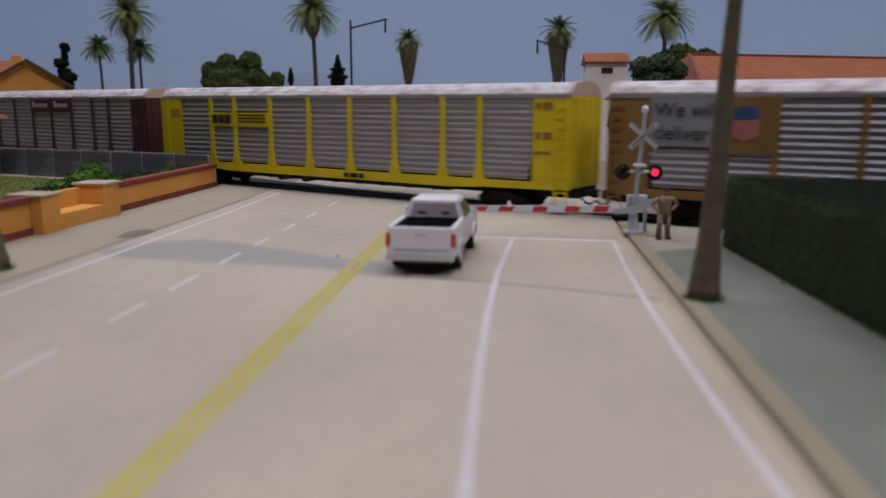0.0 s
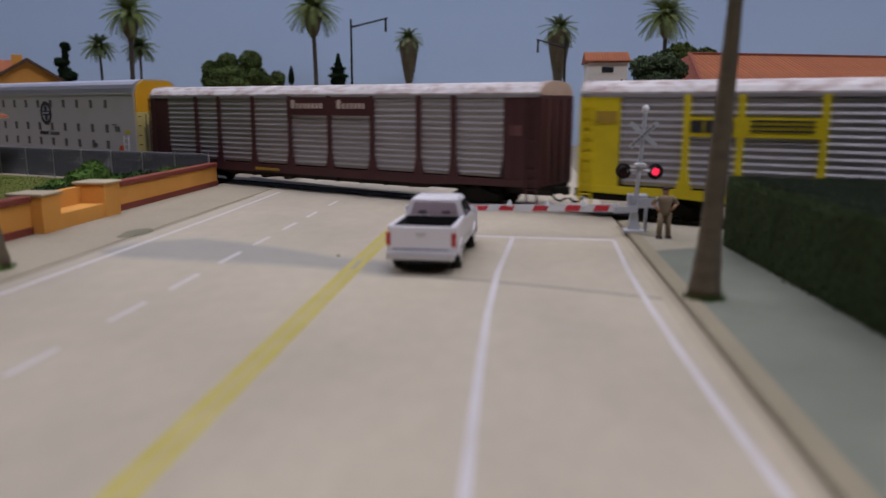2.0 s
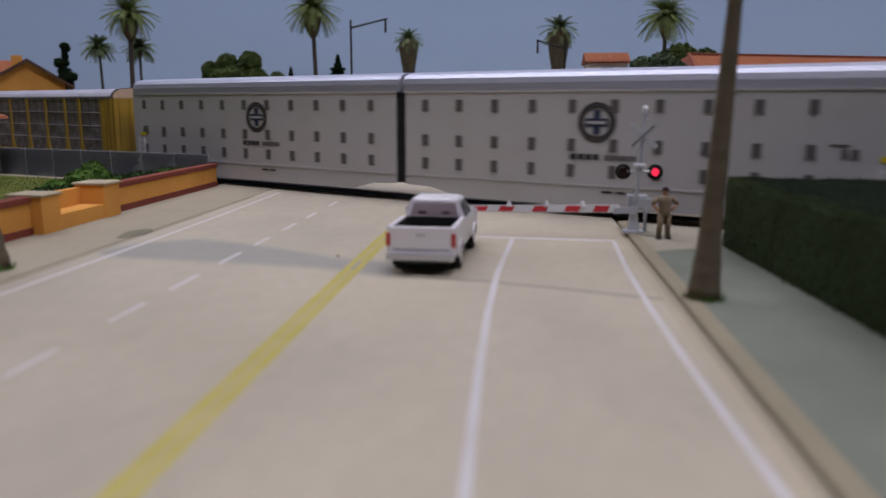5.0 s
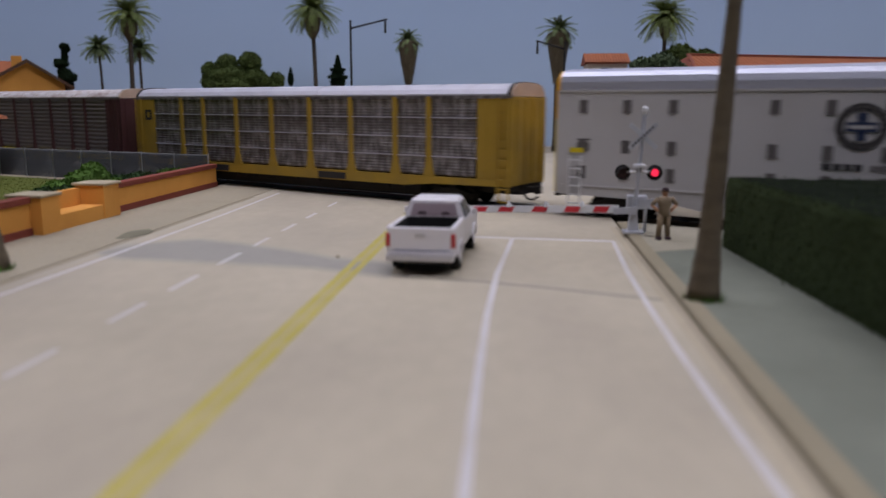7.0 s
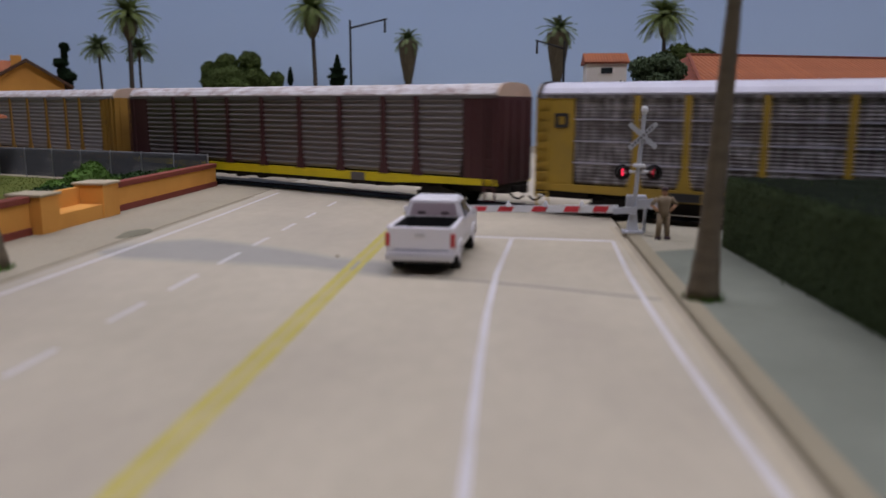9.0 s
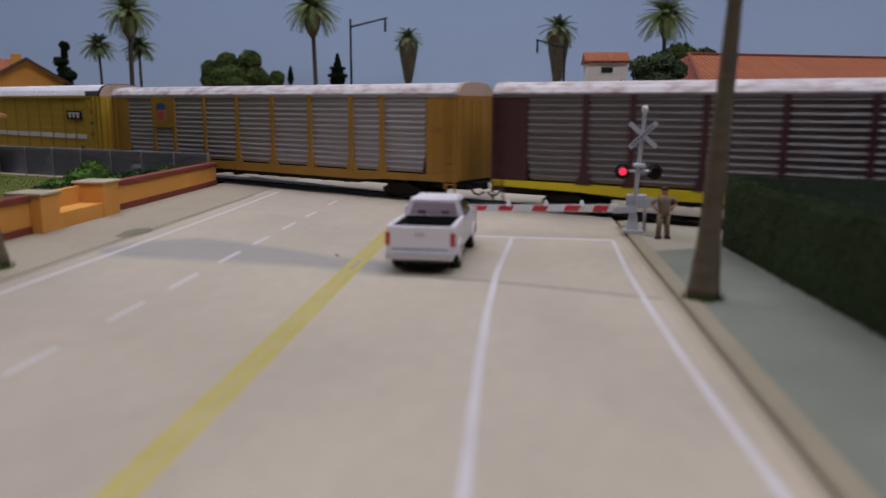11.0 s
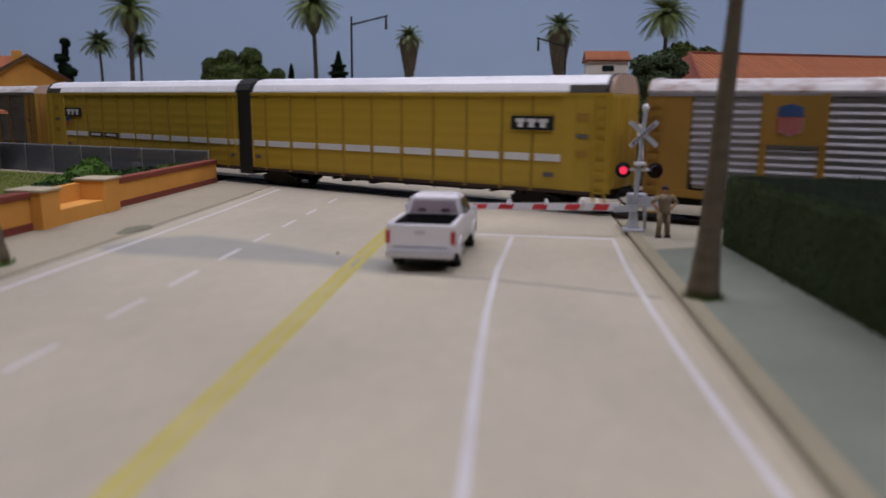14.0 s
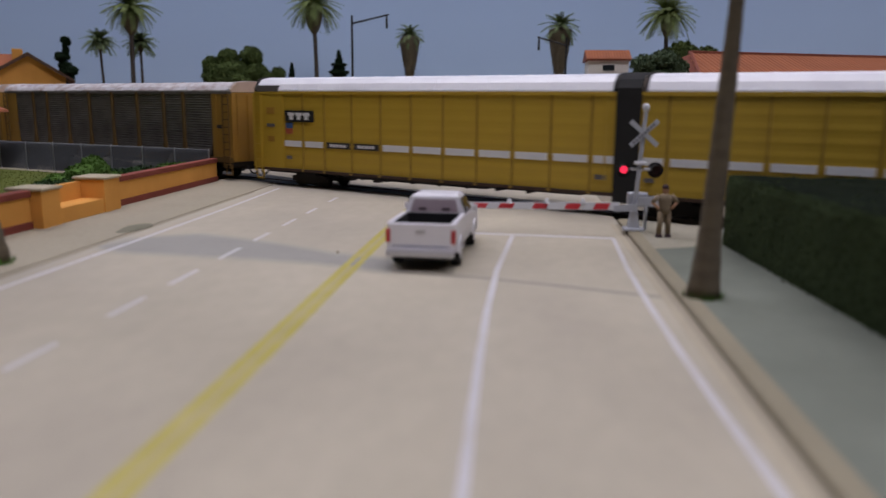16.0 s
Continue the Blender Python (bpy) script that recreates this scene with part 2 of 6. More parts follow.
def prism(bm, poly, axis, a, b):
    """poly: 2D outline; axis: the direction it is pulled along, from a to b."""
    def put(u, v, w):
        return {"x": (w, u, v), "y": (u, w, v), "z": (u, v, w)}[axis]
    lo = [bm.verts.new(put(u, v, a)) for u, v in poly]
    hi = [bm.verts.new(put(u, v, b)) for u, v in poly]
    n = len(poly)
    for i in range(n):
        bm.faces.new((lo[i], lo[(i + 1) % n], hi[(i + 1) % n], hi[i]))
    bm.faces.new(lo[::-1])
    bm.faces.new(hi)


def make(bm, name, material):
    bmesh.ops.recalc_face_normals(bm, faces=bm.faces[:])
    bm.transform(Matrix.Scale(S, 4))
    me = bpy.data.meshes.new(name)
    bm.to_mesh(me)
    bm.free()
    for m in (material if isinstance(material, (list, tuple)) else [material]):
        me.materials.append(m)
    return me


def part(name, bm, material, parent=None, label="", smooth=False):
    me = bm if isinstance(bm, bpy.types.Mesh) else make(bm, name, material)
    if smooth:
        for f in me.polygons:
            f.use_smooth = True
    ob = new(name, me)
    if parent:
        ob.parent = parent
    if label:
        tagged(ob, label)
    return ob


def at(ob, x, y, z, rx=0, ry=0, rz=0):
    ob.matrix_basis = pose(x * S, y * S, z * S, rx, ry, rz)
    return ob


def empty(name, label, category, group="", x=0, y=0, z=0, rz=0):
    e = new(name)
    e.empty_display_size = 0.01
    tagged(e, label, category, group)
    return at(e, x, y, z, 0, 0, rz)


def boxpart(name, material, parent, *dims, bev=0.0, label=""):
    bm = bmesh.new()
    box(bm, *dims, bev=bev)
    return part(name, bm, material, parent, label)


def struct(name, bm, material, label, category):
    return tagged(part(name, bm, material), label, category, "", "structure")


# ---- track line: side of the cars nearest the road, as a function of run length ----
TRACK_Y, TRACK_H, TRACK_K, HALF = 34.55, -0.4728, 0.0020587, 1.55


def heading(s):
    c = max(-58.0, min(58.0, s))
    h = TRACK_H + TRACK_K * c
    ease = max(0.0, min(1.0, (abs(s) - 58.0) / 70.0))
    return h * (1 - ease * ease * (3 - 2 * ease))


STEP = 0.5
_line = {0: (0.0, TRACK_Y)}
for _d in (1, -1):
    _x, _y = 0.0, TRACK_Y
    for _i in range(1, 640):
        _h = heading(_d * (_i - 0.5) * STEP)
        _x += _d * STEP * math.cos(_h)
        _y += _d * STEP * math.sin(_h)
        _line[_d * _i] = (_x, _y)


def track(s, off=0.0):
    """Plan position on the line at run length s, moved off to its far side."""
    i = math.floor(s / STEP)
    f = s / STEP - i
    (xa, ya), (xb, yb) = _line[i], _line[i + 1]
    h = heading(s)
    return xa + (xb - xa) * f - math.sin(h) * off, ya + (yb - ya) * f + math.cos(h) * off


def strip(bm, s0, s1, o0, o1, z0, z1, step=4.0):
    """A bar along the track between two offsets."""
    n = max(2, int((s1 - s0) / step))
    rows = []
    for i in range(n + 1):
        s = s0 + (s1 - s0) * i / n
        rows.append([bm.verts.new((*track(s, o), z)) for o, z in ((o0, z0), (o1, z0), (o1, z1), (o0, z1))])
    for a, b in zip(rows, rows[1:]):
        for k in range(4):
            bm.faces.new((a[k], a[(k + 1) % 4], b[(k + 1) % 4], b[k]))
    bm.faces.new(rows[0][::-1])
    bm.faces.new(rows[-1])

# ---- setting ----
def sheet(bm, pts, z):
    bm.faces.new([bm.verts.new((x, y, z)) for x, y in pts])


X0, X1, Y0, Y1 = -285.0, 285.0, -30.0, 96.0
bm = bmesh.new()
box(bm, X0, X1, Y0, Y1, -6.0, -0.16)
struct("ground", bm, M_EARTH, "sandy earth base of the model layout", "ground")


def slab(name, pts, z, material, label, category, thick=0.14):
    b = bmesh.new()
    prism(b, pts, "z", z - thick, z)
    return struct(name, b, material, label, category)


def tline(x, off):
    """y of the track line, moved off, at plan x."""
    best = min(range(-240, 120), key=lambda i: abs(track(i * 0.5, off)[0] - x))
    return track(best * 0.5, off)[1]


NEAR_RAIL, FAR_RAIL = HALF - 0.7175, HALF + 0.7175
e0 = NEAR_RAIL - 0.1
RL, RR = -13.75, 3.9
xs = [RL + (RR - RL) * i / 8 for i in range(9)]


def far_edge(x):
    """Offset of the far edge of the dark bed, wider towards the west."""
    return 3.1 + max(0.0, -6.5 - x) * 0.19


slab("road", [(RL, Y0), (RR, Y0)] + [(x, tline(x, e0)) for x in xs[::-1]], 0.0, M_ROAD, "pale concrete road with painted lanes", "road")
slab("road_beyond", [(x, tline(x, far_edge(x) - 0.7)) for x in xs] + [(RR, 78.0), (RL, 78.0)], 0.0, M_ROAD, "pale concrete road beyond the track", "road")
xs = [-17.5 + 24.5 * i / 8 for i in range(9)]
# dark tone stands for the bed and the shadow under the train
slab("crossing_panel", [(x, tline(x, NEAR_RAIL + 0.1)) for x in xs] + [(x, tline(x, far_edge(x) - 0.7)) for x in xs[::-1]], -0.03, M_PANEL_X, "crossing bed around the rails, darkened for the train's shadow", "road", 0.11)
xs = [-17.6, -15.6, RL - 0.03]
slab("pavement_left", [(-17.6, Y0), (RL - 0.3, Y0)] + [(x - (0.27 if x > -15 else 0), tline(x, e0)) for x in xs[::-1]], 0.03, M_WALKWAY_L, "pale concrete pavement beside an orange wall", "pavement", 0.2)
bm = bmesh.new()
prism(bm, [(RL - 0.3, Y0), (RL, Y0), (RL, tline(RL, e0)), (RL - 0.3, tline(RL - 0.3, e0))], "z", -0.14, 0.03)
struct("kerb_left", bm, M_WALKWAY_L, "low pale concrete kerb", "kerb")
bm = bmesh.new()
prism(bm, [(RL, Y0), (RL + 0.4, Y0), (RL + 0.2, 38.5), (RL, 38.5)], "z", -0.1, 0.005)
struct("gutter_left", bm, mat("faint_gutter", "968d79", 0.9, var=0.12, scale=0.5, fine=5), "dirty grey gutter line along the kerb", "gutter")
# right kerb and pavement
slab("pavement_right", [(4.3, Y0), (20.0, Y0), (20.0, 22.9), (16.0, 25.0), (6.9, 29.6), (4.3, 30.9)], 0.13, M_WALKWAY, "grey-green concrete pavement beside a hedge", "pavement", 0.28)
slab("pavement_apron", [(4.3, 24.6), (6.6, 25.6), (6.9, 29.6), (4.3, 30.9)], 0.136, mat("dusty_pavement", "96907f", 0.9, var=0.15, scale=0.5, fine=5, bump=0.25, dirt="7f7c6f", dirt_amt=0.6, dirt_scale=0.5), "pale dusty concrete pavement near the crossing", "pavement", 0.1)
bm = bmesh.new()
prism(bm, [(0, -0.14), (0.0, 0.10), (0.05, 0.14), (0.4, 0.15), (0.4, -0.14)], "y", Y0, 31.0)
ob = struct("kerb_right", bm, M_KERB, "tan concrete kerb with a rounded edge", "kerb")
at(ob, 3.9, 0, 0)
bm = bmesh.new()
prism(bm, [(RR - 0.24, Y0), (RR, Y0), (RR, 30.5), (RR - 0.16, 30.5)], "z", -0.1, 0.005)
struct("gutter_right", bm, M_GUTTER, "dirty grey gutter line along the kerb", "gutter")
bm = bmesh.new()
prism(bm, [(RR - 0.46, Y0), (RR - 0.2, Y0), (RR - 0.14, 30.5), (RR - 0.36, 30.5)], "z", -0.1, 0.0035)
struct("gutter_right", bm, mat("dusty_gutter_edge", "ada28d", 0.9, var=0.12, scale=0.4, fine=4), "brownish dust along the gutter", "gutter")
# ballast bed beside the road, rails, ties
for s0, s1 in ((-300, -18.9), (8.6, 300)):
    bm = bmesh.new()
    strip(bm, s0, s1, HALF - 2.6, HALF + 2.6, -0.16, -0.07)
    struct("ballast", bm, M_BALLAST, "dark ballast bed of the track", "ballast")
for off in (NEAR_RAIL, FAR_RAIL):
    bm = bmesh.new()
    strip(bm, -300, 300, off - 0.035, off + 0.035, -0.14, 0.025, 3)
    struct("rail", bm, M_RAIL, "weathered steel rail", "rail")
bm = bmesh.new()
box(bm, -0.13, 0.13, -1.3, 1.3, -0.15, -0.035)
tie_me = make(bm, "tie", M_TIE)
s = -75.0
while s < 40:
    if not -18.5 < s < 8.4:
        ob = new("tie", tie_me)
        x, y = track(s, HALF)
        at(ob, x, y, 0, 0, 0, math.degrees(heading(s)))
        tagged(ob, "dark wooden tie under the rails", "tie", "track ties", "structure")
    s += 0.62


# road markings
def paint(name, outline, material, label, z=0.006):
    b = bmesh.new()
    prism(b, outline, "z", -0.02, z)
    return struct(name, b, material, label, "road marking")


def stripe(name, pts, w, material, label, z=0.006):
    b = bmesh.new()
    rows = []
    for x, y in pts:
        rows.append([b.verts.new((x - w / 2, y, z)), b.verts.new((x + w / 2, y, z))])
    for p, q in zip(rows, rows[1:]):
        b.faces.new((p[0], p[1], q[1], q[0]))
    return struct(name, b, material, label, "road marking")


stripe("yellow_line", [(-4.95, Y0), (-4.95, 24.0), (-4.92, 34.0)], 0.2, M_YELLOW_LINE, "faded double yellow centre line")
stripe("yellow_line", [(-4.62, Y0), (-4.62, 24.0), (-4.55, 34.0)], 0.2, M_YELLOW_LINE, "faded double yellow centre line")
# added strip fills the gap, standing in for blur that merges the lines
stripe("yellow_wear", [(-4.785, Y0), (-4.785, 24.0), (-4.735, 33.0)], 0.15, mat("yellow_gap_filler", "aea274", 0.75, var=0.1, scale=0.8), "added mixed tone between the lines in place of blur", 0.004)
stripe("white_line", [(-0.62, Y0), (-0.6, 8.7), (-0.64, 11.0), (-0.67, 13.7), (-0.68, 17.0), (-0.59, 21.4), (-0.23, 27.2)], 0.165, M_WHITE_LINE, "white lane line bending at the stop line")
stripe("white_line", [(3.32, Y0), (3.3, 9.1), (3.22, 11.4), (3.14, 14.8), (3.11, 18.0), (3.13, 22.1), (3.3, 27.1)], 0.15, M_WHITE_LINE, "white edge line beside the kerb")
stripe("white_line", [(-12.9, Y0), (-12.85, 18), (-12.77, 24), (-12.75, 32.3), (-12.9, 40.4)], 0.17, M_WHITE_LINE, "white edge line beside the kerb")
paint("stop_line", [(-2.9, 27.5), (3.36, 27.02), (3.36, 27.3), (-2.9, 27.8)], M_WHITE_LINE, "thin white stop line before the crossing")
for ya, yb in ((35.2, 36.9), (31.4, 33.0), (28.1, 29.8), (24.9, 26.5), (21.8, 23.6), (18.5, 20.3), (15.5, 17.2), (12.0, 13.6), (8.6, 10.2), (5.2, 6.8), (1.8, 3.4)):
    stripe("lane_dash", [(-8.9, ya), (-8.9, yb)], 0.15, M_WHITE_LINE, "short white lane dash")
# long grey wedge with two paler rims; cross seam of an older surface
paint("road_patch", [(-12.8, 24.6), (-11.2, 25.7), (-8.2, 24.4), (-5.7, 22.9), (-3.8, 22.3), (-3.6, 20.9), (-6.0, 21.9), (-8.9, 22.3), (-12.4, 22.6), (-13.5, 23.2)], M_WEDGE, "grey wedge across the road", 0.0044)
for grow, material, z in ((0.22, M_WEDGE_MID, 0.0034), (0.5, M_WEDGE_RIM, 0.0024)):
    paint("road_patch", [(-12.9 - grow * 1.5, 24.5 + grow * 0.5), (-11.2, 25.7 + grow), (-8.2, 24.4 + grow), (-5.7, 22.9 + grow), (-3.7, 22.3 + grow), (-3.5, 20.9 - grow), (-6.0, 21.9 - grow), (-8.9, 22.3 - grow), (-12.4, 22.6 - grow), (-13.3, 23.1 - grow)], material, "paler grey rim around the road wedge", z)
paint("road_seam", [(-3.6, 20.95), (-1.0, 20.5), (1.2, 19.8), (3.6, 18.95), (3.6, 18.75), (1.2, 19.6), (-1.0, 20.3), (-3.6, 20.75)], M_SEAM, "shallow seam across the road", 0.003)

# dirt by the left kerb
b_pts = [(-14.0 + 0.42 * math.cos(a) * (1 + 0.2 * math.sin(3 * a)), 26.6 + 1.1 * math.sin(a)) for a in [k * math.pi / 8 for k in range(16)]]
bm = bmesh.new()
prism(bm, b_pts, "z", 0.02, 0.034)
struct("pavement_stain", bm, mat("faint_stain", "726f5c", 0.9, var=0.15, scale=1.0, fine=5), "dark dirt stain beside the kerb", "stain")
bm = bmesh.new()
lump_v = bmesh.ops.create_icosphere(bm, subdivisions=2, radius=0.05)["verts"]
for v in lump_v:
    v.co = Vector((v.co.x * 1.3, v.co.y, v.co.z * 0.6 + 0.03)) * (1 + 0.25 * noise.noise(v.co * 20))
tagged(at(part("pebble", bm, M_KERB), -5.62, 23.25, 0), "tiny tan pebble lying on the road", "pebble")

# lawn behind the orange wall
slab("lawn", [(-110, Y0), (-17.85, Y0), (-17.85, 42.0), (-34.9, 48.4), (-70, 61.0), (-110, 66)], 0.0, M_LAWN, "green and yellowish lawn behind the wall", "lawn", 0.15)
# painted sky board, closing room
bm = bmesh.new()
box(bm, X0, X1, 94.0, 94.6, -2.0, 62.0)
struct("backdrop", bm, M_SKY, "backdrop board painted as pale blue sky", "backdrop")


def room_box(name, dims, material, label, category):
    b = bmesh.new()
    box(b, *[d * NS for d in dims])
    return struct(name, b, material, label, category)


room_box("floor", (-3.6, 3.6, -3.0, 1.3, -1.15, -1.1), M_ROOMFLOOR, "plain grey room floor", "floor")
room_box("ceiling", (-3.6, 3.6, -3.0, 1.3, 1.35, 1.40), M_ROOM, "plain white room ceiling", "ceiling")
room_box("wall_north", (-3.6, 3.6, 1.3, 1.36, -1.1, 1.35), M_ROOM, "plain pale room wall", "wall")
room_box("wall_south", (-3.6, 3.6, -3.06, -3.0, -1.1, 1.35), M_ROOM, "plain pale room wall", "wall")
room_box("wall_west", (-3.66, -3.6, -3.0, 1.3, -1.1, 1.35), M_ROOM, "plain pale room wall", "wall")
room_box("wall_east", (3.6, 3.66, -3.0, 1.3, -1.1, 1.35), M_ROOM, "plain pale room wall", "wall")
room_box("trim", (-3.28, 3.28, -0.37, -0.346, -1.1, 0.0), M_FASCIA, "plain green fascia under the layout edge", "fascia")
for lx, ly, lz, _ in LAMPS:
    e = empty("ceiling_light", "long fluorescent ceiling light with pale diffuser", "ceiling light", "ceiling lights", lx * NS, ly * NS, lz * NS)
    boxpart("housing", M_ROOM, e, -0.63 * NS, 0.63 * NS, -0.14 * NS, 0.14 * NS, 0.0, 0.05 * NS)
    boxpart("diffuser", M_TUBE, e, -0.6 * NS, 0.6 * NS, -0.12 * NS, 0.12 * NS, -0.008 * NS, -0.001 * NS)


# ---- train ----
PAN_E, PAN_N, PAN_W, END_L = 2.74, 2.01, 2.86, 1.7
BAYS = [PAN_E, PAN_N] + [PAN_W] * 5 + [PAN_N, PAN_E]
FLAT_BAYS = [1.15] + [1.86] * 8 + [1.52, 1.5]
Z_SILL, Z_SIDE, Z_ROOF = 0.96, 5.09, 5.65


def louvre_mesh(w, name, material, z0=1.42, z1=5.0, pitch=0.262, depth=0.065, cut_w=0.17):
    """One sheet of pressed siding: shallow horizontal waves, lower corners cut."""
    b = bmesh.new()
    n = int((z1 - z0) / pitch)
    prof = []
    for i in range(n):
        za = z0 + (z1 - z0) * i / n
        p = (z1 - z0) / n
        prof += [(0.0, za), (-depth * 0.25, za + 0.3 * p), (-depth * 0.9, za + 0.5 * p), (-depth, za + 0.58 * p), (-depth * 0.8, za + 0.7 * p), (-depth * 0.2, za + 0.9 * p)]
    prof.append((0.0, z1))
    rows = []
    for y, z in prof:
        cut = max(0.0, (z0 + 0.95 - z) / 0.95) * cut_w
        rows.append([b.verts.new((cut, y, z)), b.verts.new((w - cut, y, z))])
    for p, q in zip(rows, rows[1:]):
        b.faces.new((p[0], p[1], q[1], q[0]))
    return make(b, name, material)


def tier_mesh(w, name, material, z0, cut_w):
    """One tier of finely pressed perforated siding, lower corners cut by cut_w."""
    b = bmesh.new()
    n, rows = 6, []
    for i in range(n + 1):
        for y, f in ((0.0, 0.0), (-0.03, 0.55), (-0.032, 0.75)):
            z = z0 + 0.85 * min(1.0, (i + f) / n)
            cut = max(0.0, (2.2 - z) / 0.95) * cut_w
            rows.append([b.verts.new((cut, y, z)), b.verts.new((w - cut, y, z))])
            if i == n:
                break
    for p, q in zip(rows, rows[1:]):
        b.faces.new((p[0], p[1], q[1], q[0]))
    return make(b, name, material)


def post_mesh(name, material):
    b = bmesh.new()
    prism(b, [(-0.13, 5.06), (0.13, 5.06), (0.13, 2.2), (0.2, 1.75), (0.34, 1.28), (-0.34, 1.28), (-0.2, 1.75), (-0.13, 2.2)], "y", -0.12, 0.05)
    return make(b, name, material)


def thin_post_mesh(name, material):
    b = bmesh.new()
    box(b, -0.035, 0.035, -0.055, 0.02, 0.96, 5.05, 0.012)
    box(b, -0.08, 0.08, -0.15, 0.0, 0.86, 0.98, 0.02)
    return make(b, name, material)


def rung_mesh():
    b = bmesh.new()
    box(b, -0.26, 0.26, -0.035, 0.035, -0.03, 0.03)
    return b


def wheel_mesh():
    b = bmesh.new()
    rod(b, (0, -0.06, 0), (0, 0.06, 0), 0.42, n=20)
    rod(b, (0, -0.1, 0), (0, -0.06, 0), 0.12, n=10)
    rod(b, (0, 0.06, 0), (0, 0.09, 0), 0.46, n=20)
    return make(b, "wheel", M_UNDER)


WHEEL = wheel_mesh()


def sideframe_mesh():
    b = bmesh.new()
    prism(b, [(-1.25, 0.55), (-1.2, 0.3), (-0.7, 0.28), (-0.4, 0.16), (0.4, 0.16), (0.7, 0.28), (1.2, 0.3), (1.25, 0.55), (0.75, 0.66), (0.35, 0.78), (-0.35, 0.78), (-0.75, 0.66)], "y", -0.1, 0.1)
    return make(b, "sideframe", M_UNDER)


SIDEFRAME = sideframe_mesh()


def bogie(parent, x):
    b = bmesh.new()
    box(b, -0.25, 0.25, -1.05, 1.05, 0.45, 0.95, 0.05)
    for dx in (-0.88, 0.88):
        rod(b, (dx, -0.95, 0.42), (dx, 0.95, 0.42), 0.08, n=8)
    t = part("bogie", b, M_UNDER, parent, "black four-wheel bogie")
    at(t, x, 0, 0)
    for y in (-1.02, 1.02):
        at(part("sideframe", SIDEFRAME, None, t), 0, y, 0)
    for dx in (-0.88, 0.88):
        for y, r in ((-0.76, 180), (0.76, 0)):
            at(part("wheel", WHEEL, None, t), dx, y, 0.42, 0, 0, 180 - r)


def ladder(parent, material, x, y, z0, z1, n, rung, out=-0.15):
    b = bmesh.new()
    for dx in (-0.27, 0.27):
        box(b, dx - 0.025, dx + 0.025, -0.03, 0.03, z0, z1)
    lad = part("ladder", b, material, parent)
    at(lad, x, y + out, 0)
    for i in range(n):
        at(part("rung", rung, None, lad), 0, 0, z0 + (z1 - z0) * (i + 0.5) / n)


def roof_profile(zs, zr, w=1.58):
    half = [(-w, zs - 0.03), (-w, zs + 0.08), (-w * 0.9, zs + (zr - zs) * 0.52), (-w * 0.74, zs + (zr - zs) * 0.84), (-w * 0.52, zr - 0.04), (-w * 0.25, zr)]
    return half + [(-y, z) for y, z in half[::-1]]


def coupler(parent, x, d):
    b = bmesh.new()
    box(b, min(x, x + d * 0.55), max(x, x + d * 0.55), -0.14, 0.14, 0.72, 0.98, 0.03)
    box(b, min(x + d * 0.5, x + d * 0.72), max(x + d * 0.5, x + d * 0.72), -0.22, 0.22, 0.66, 1.04, 0.05)
    part("coupler", b, M_UNDER, parent)


def bars(parent, x0, z0, widths, h, material, gap=0.1, y=-1.66, name="lettering"):
    """A line of unreadable lettering as plain bars."""
    b = bmesh.new()
    x = x0
    for w in widths:
        box(b, x, x + w, y, y + 0.02, z0, z0 + h)
        x += w + gap
    part(name, b, material, parent)


def words(parent, text, x, z, size, material, y=-1.67):
    cu = bpy.data.curves.new("words", "FONT")
    cu.body, cu.size, cu.extrude = text, size * S, 0.008 * S
    tmp = bpy.data.objects.new("words", cu)
    me = bpy.data.meshes.new_from_object(tmp)
    bpy.data.objects.remove(tmp)
    me.materials.append(material)
    ob = part("lettering", me, None, parent)
    at(ob, x, y, z, 90)


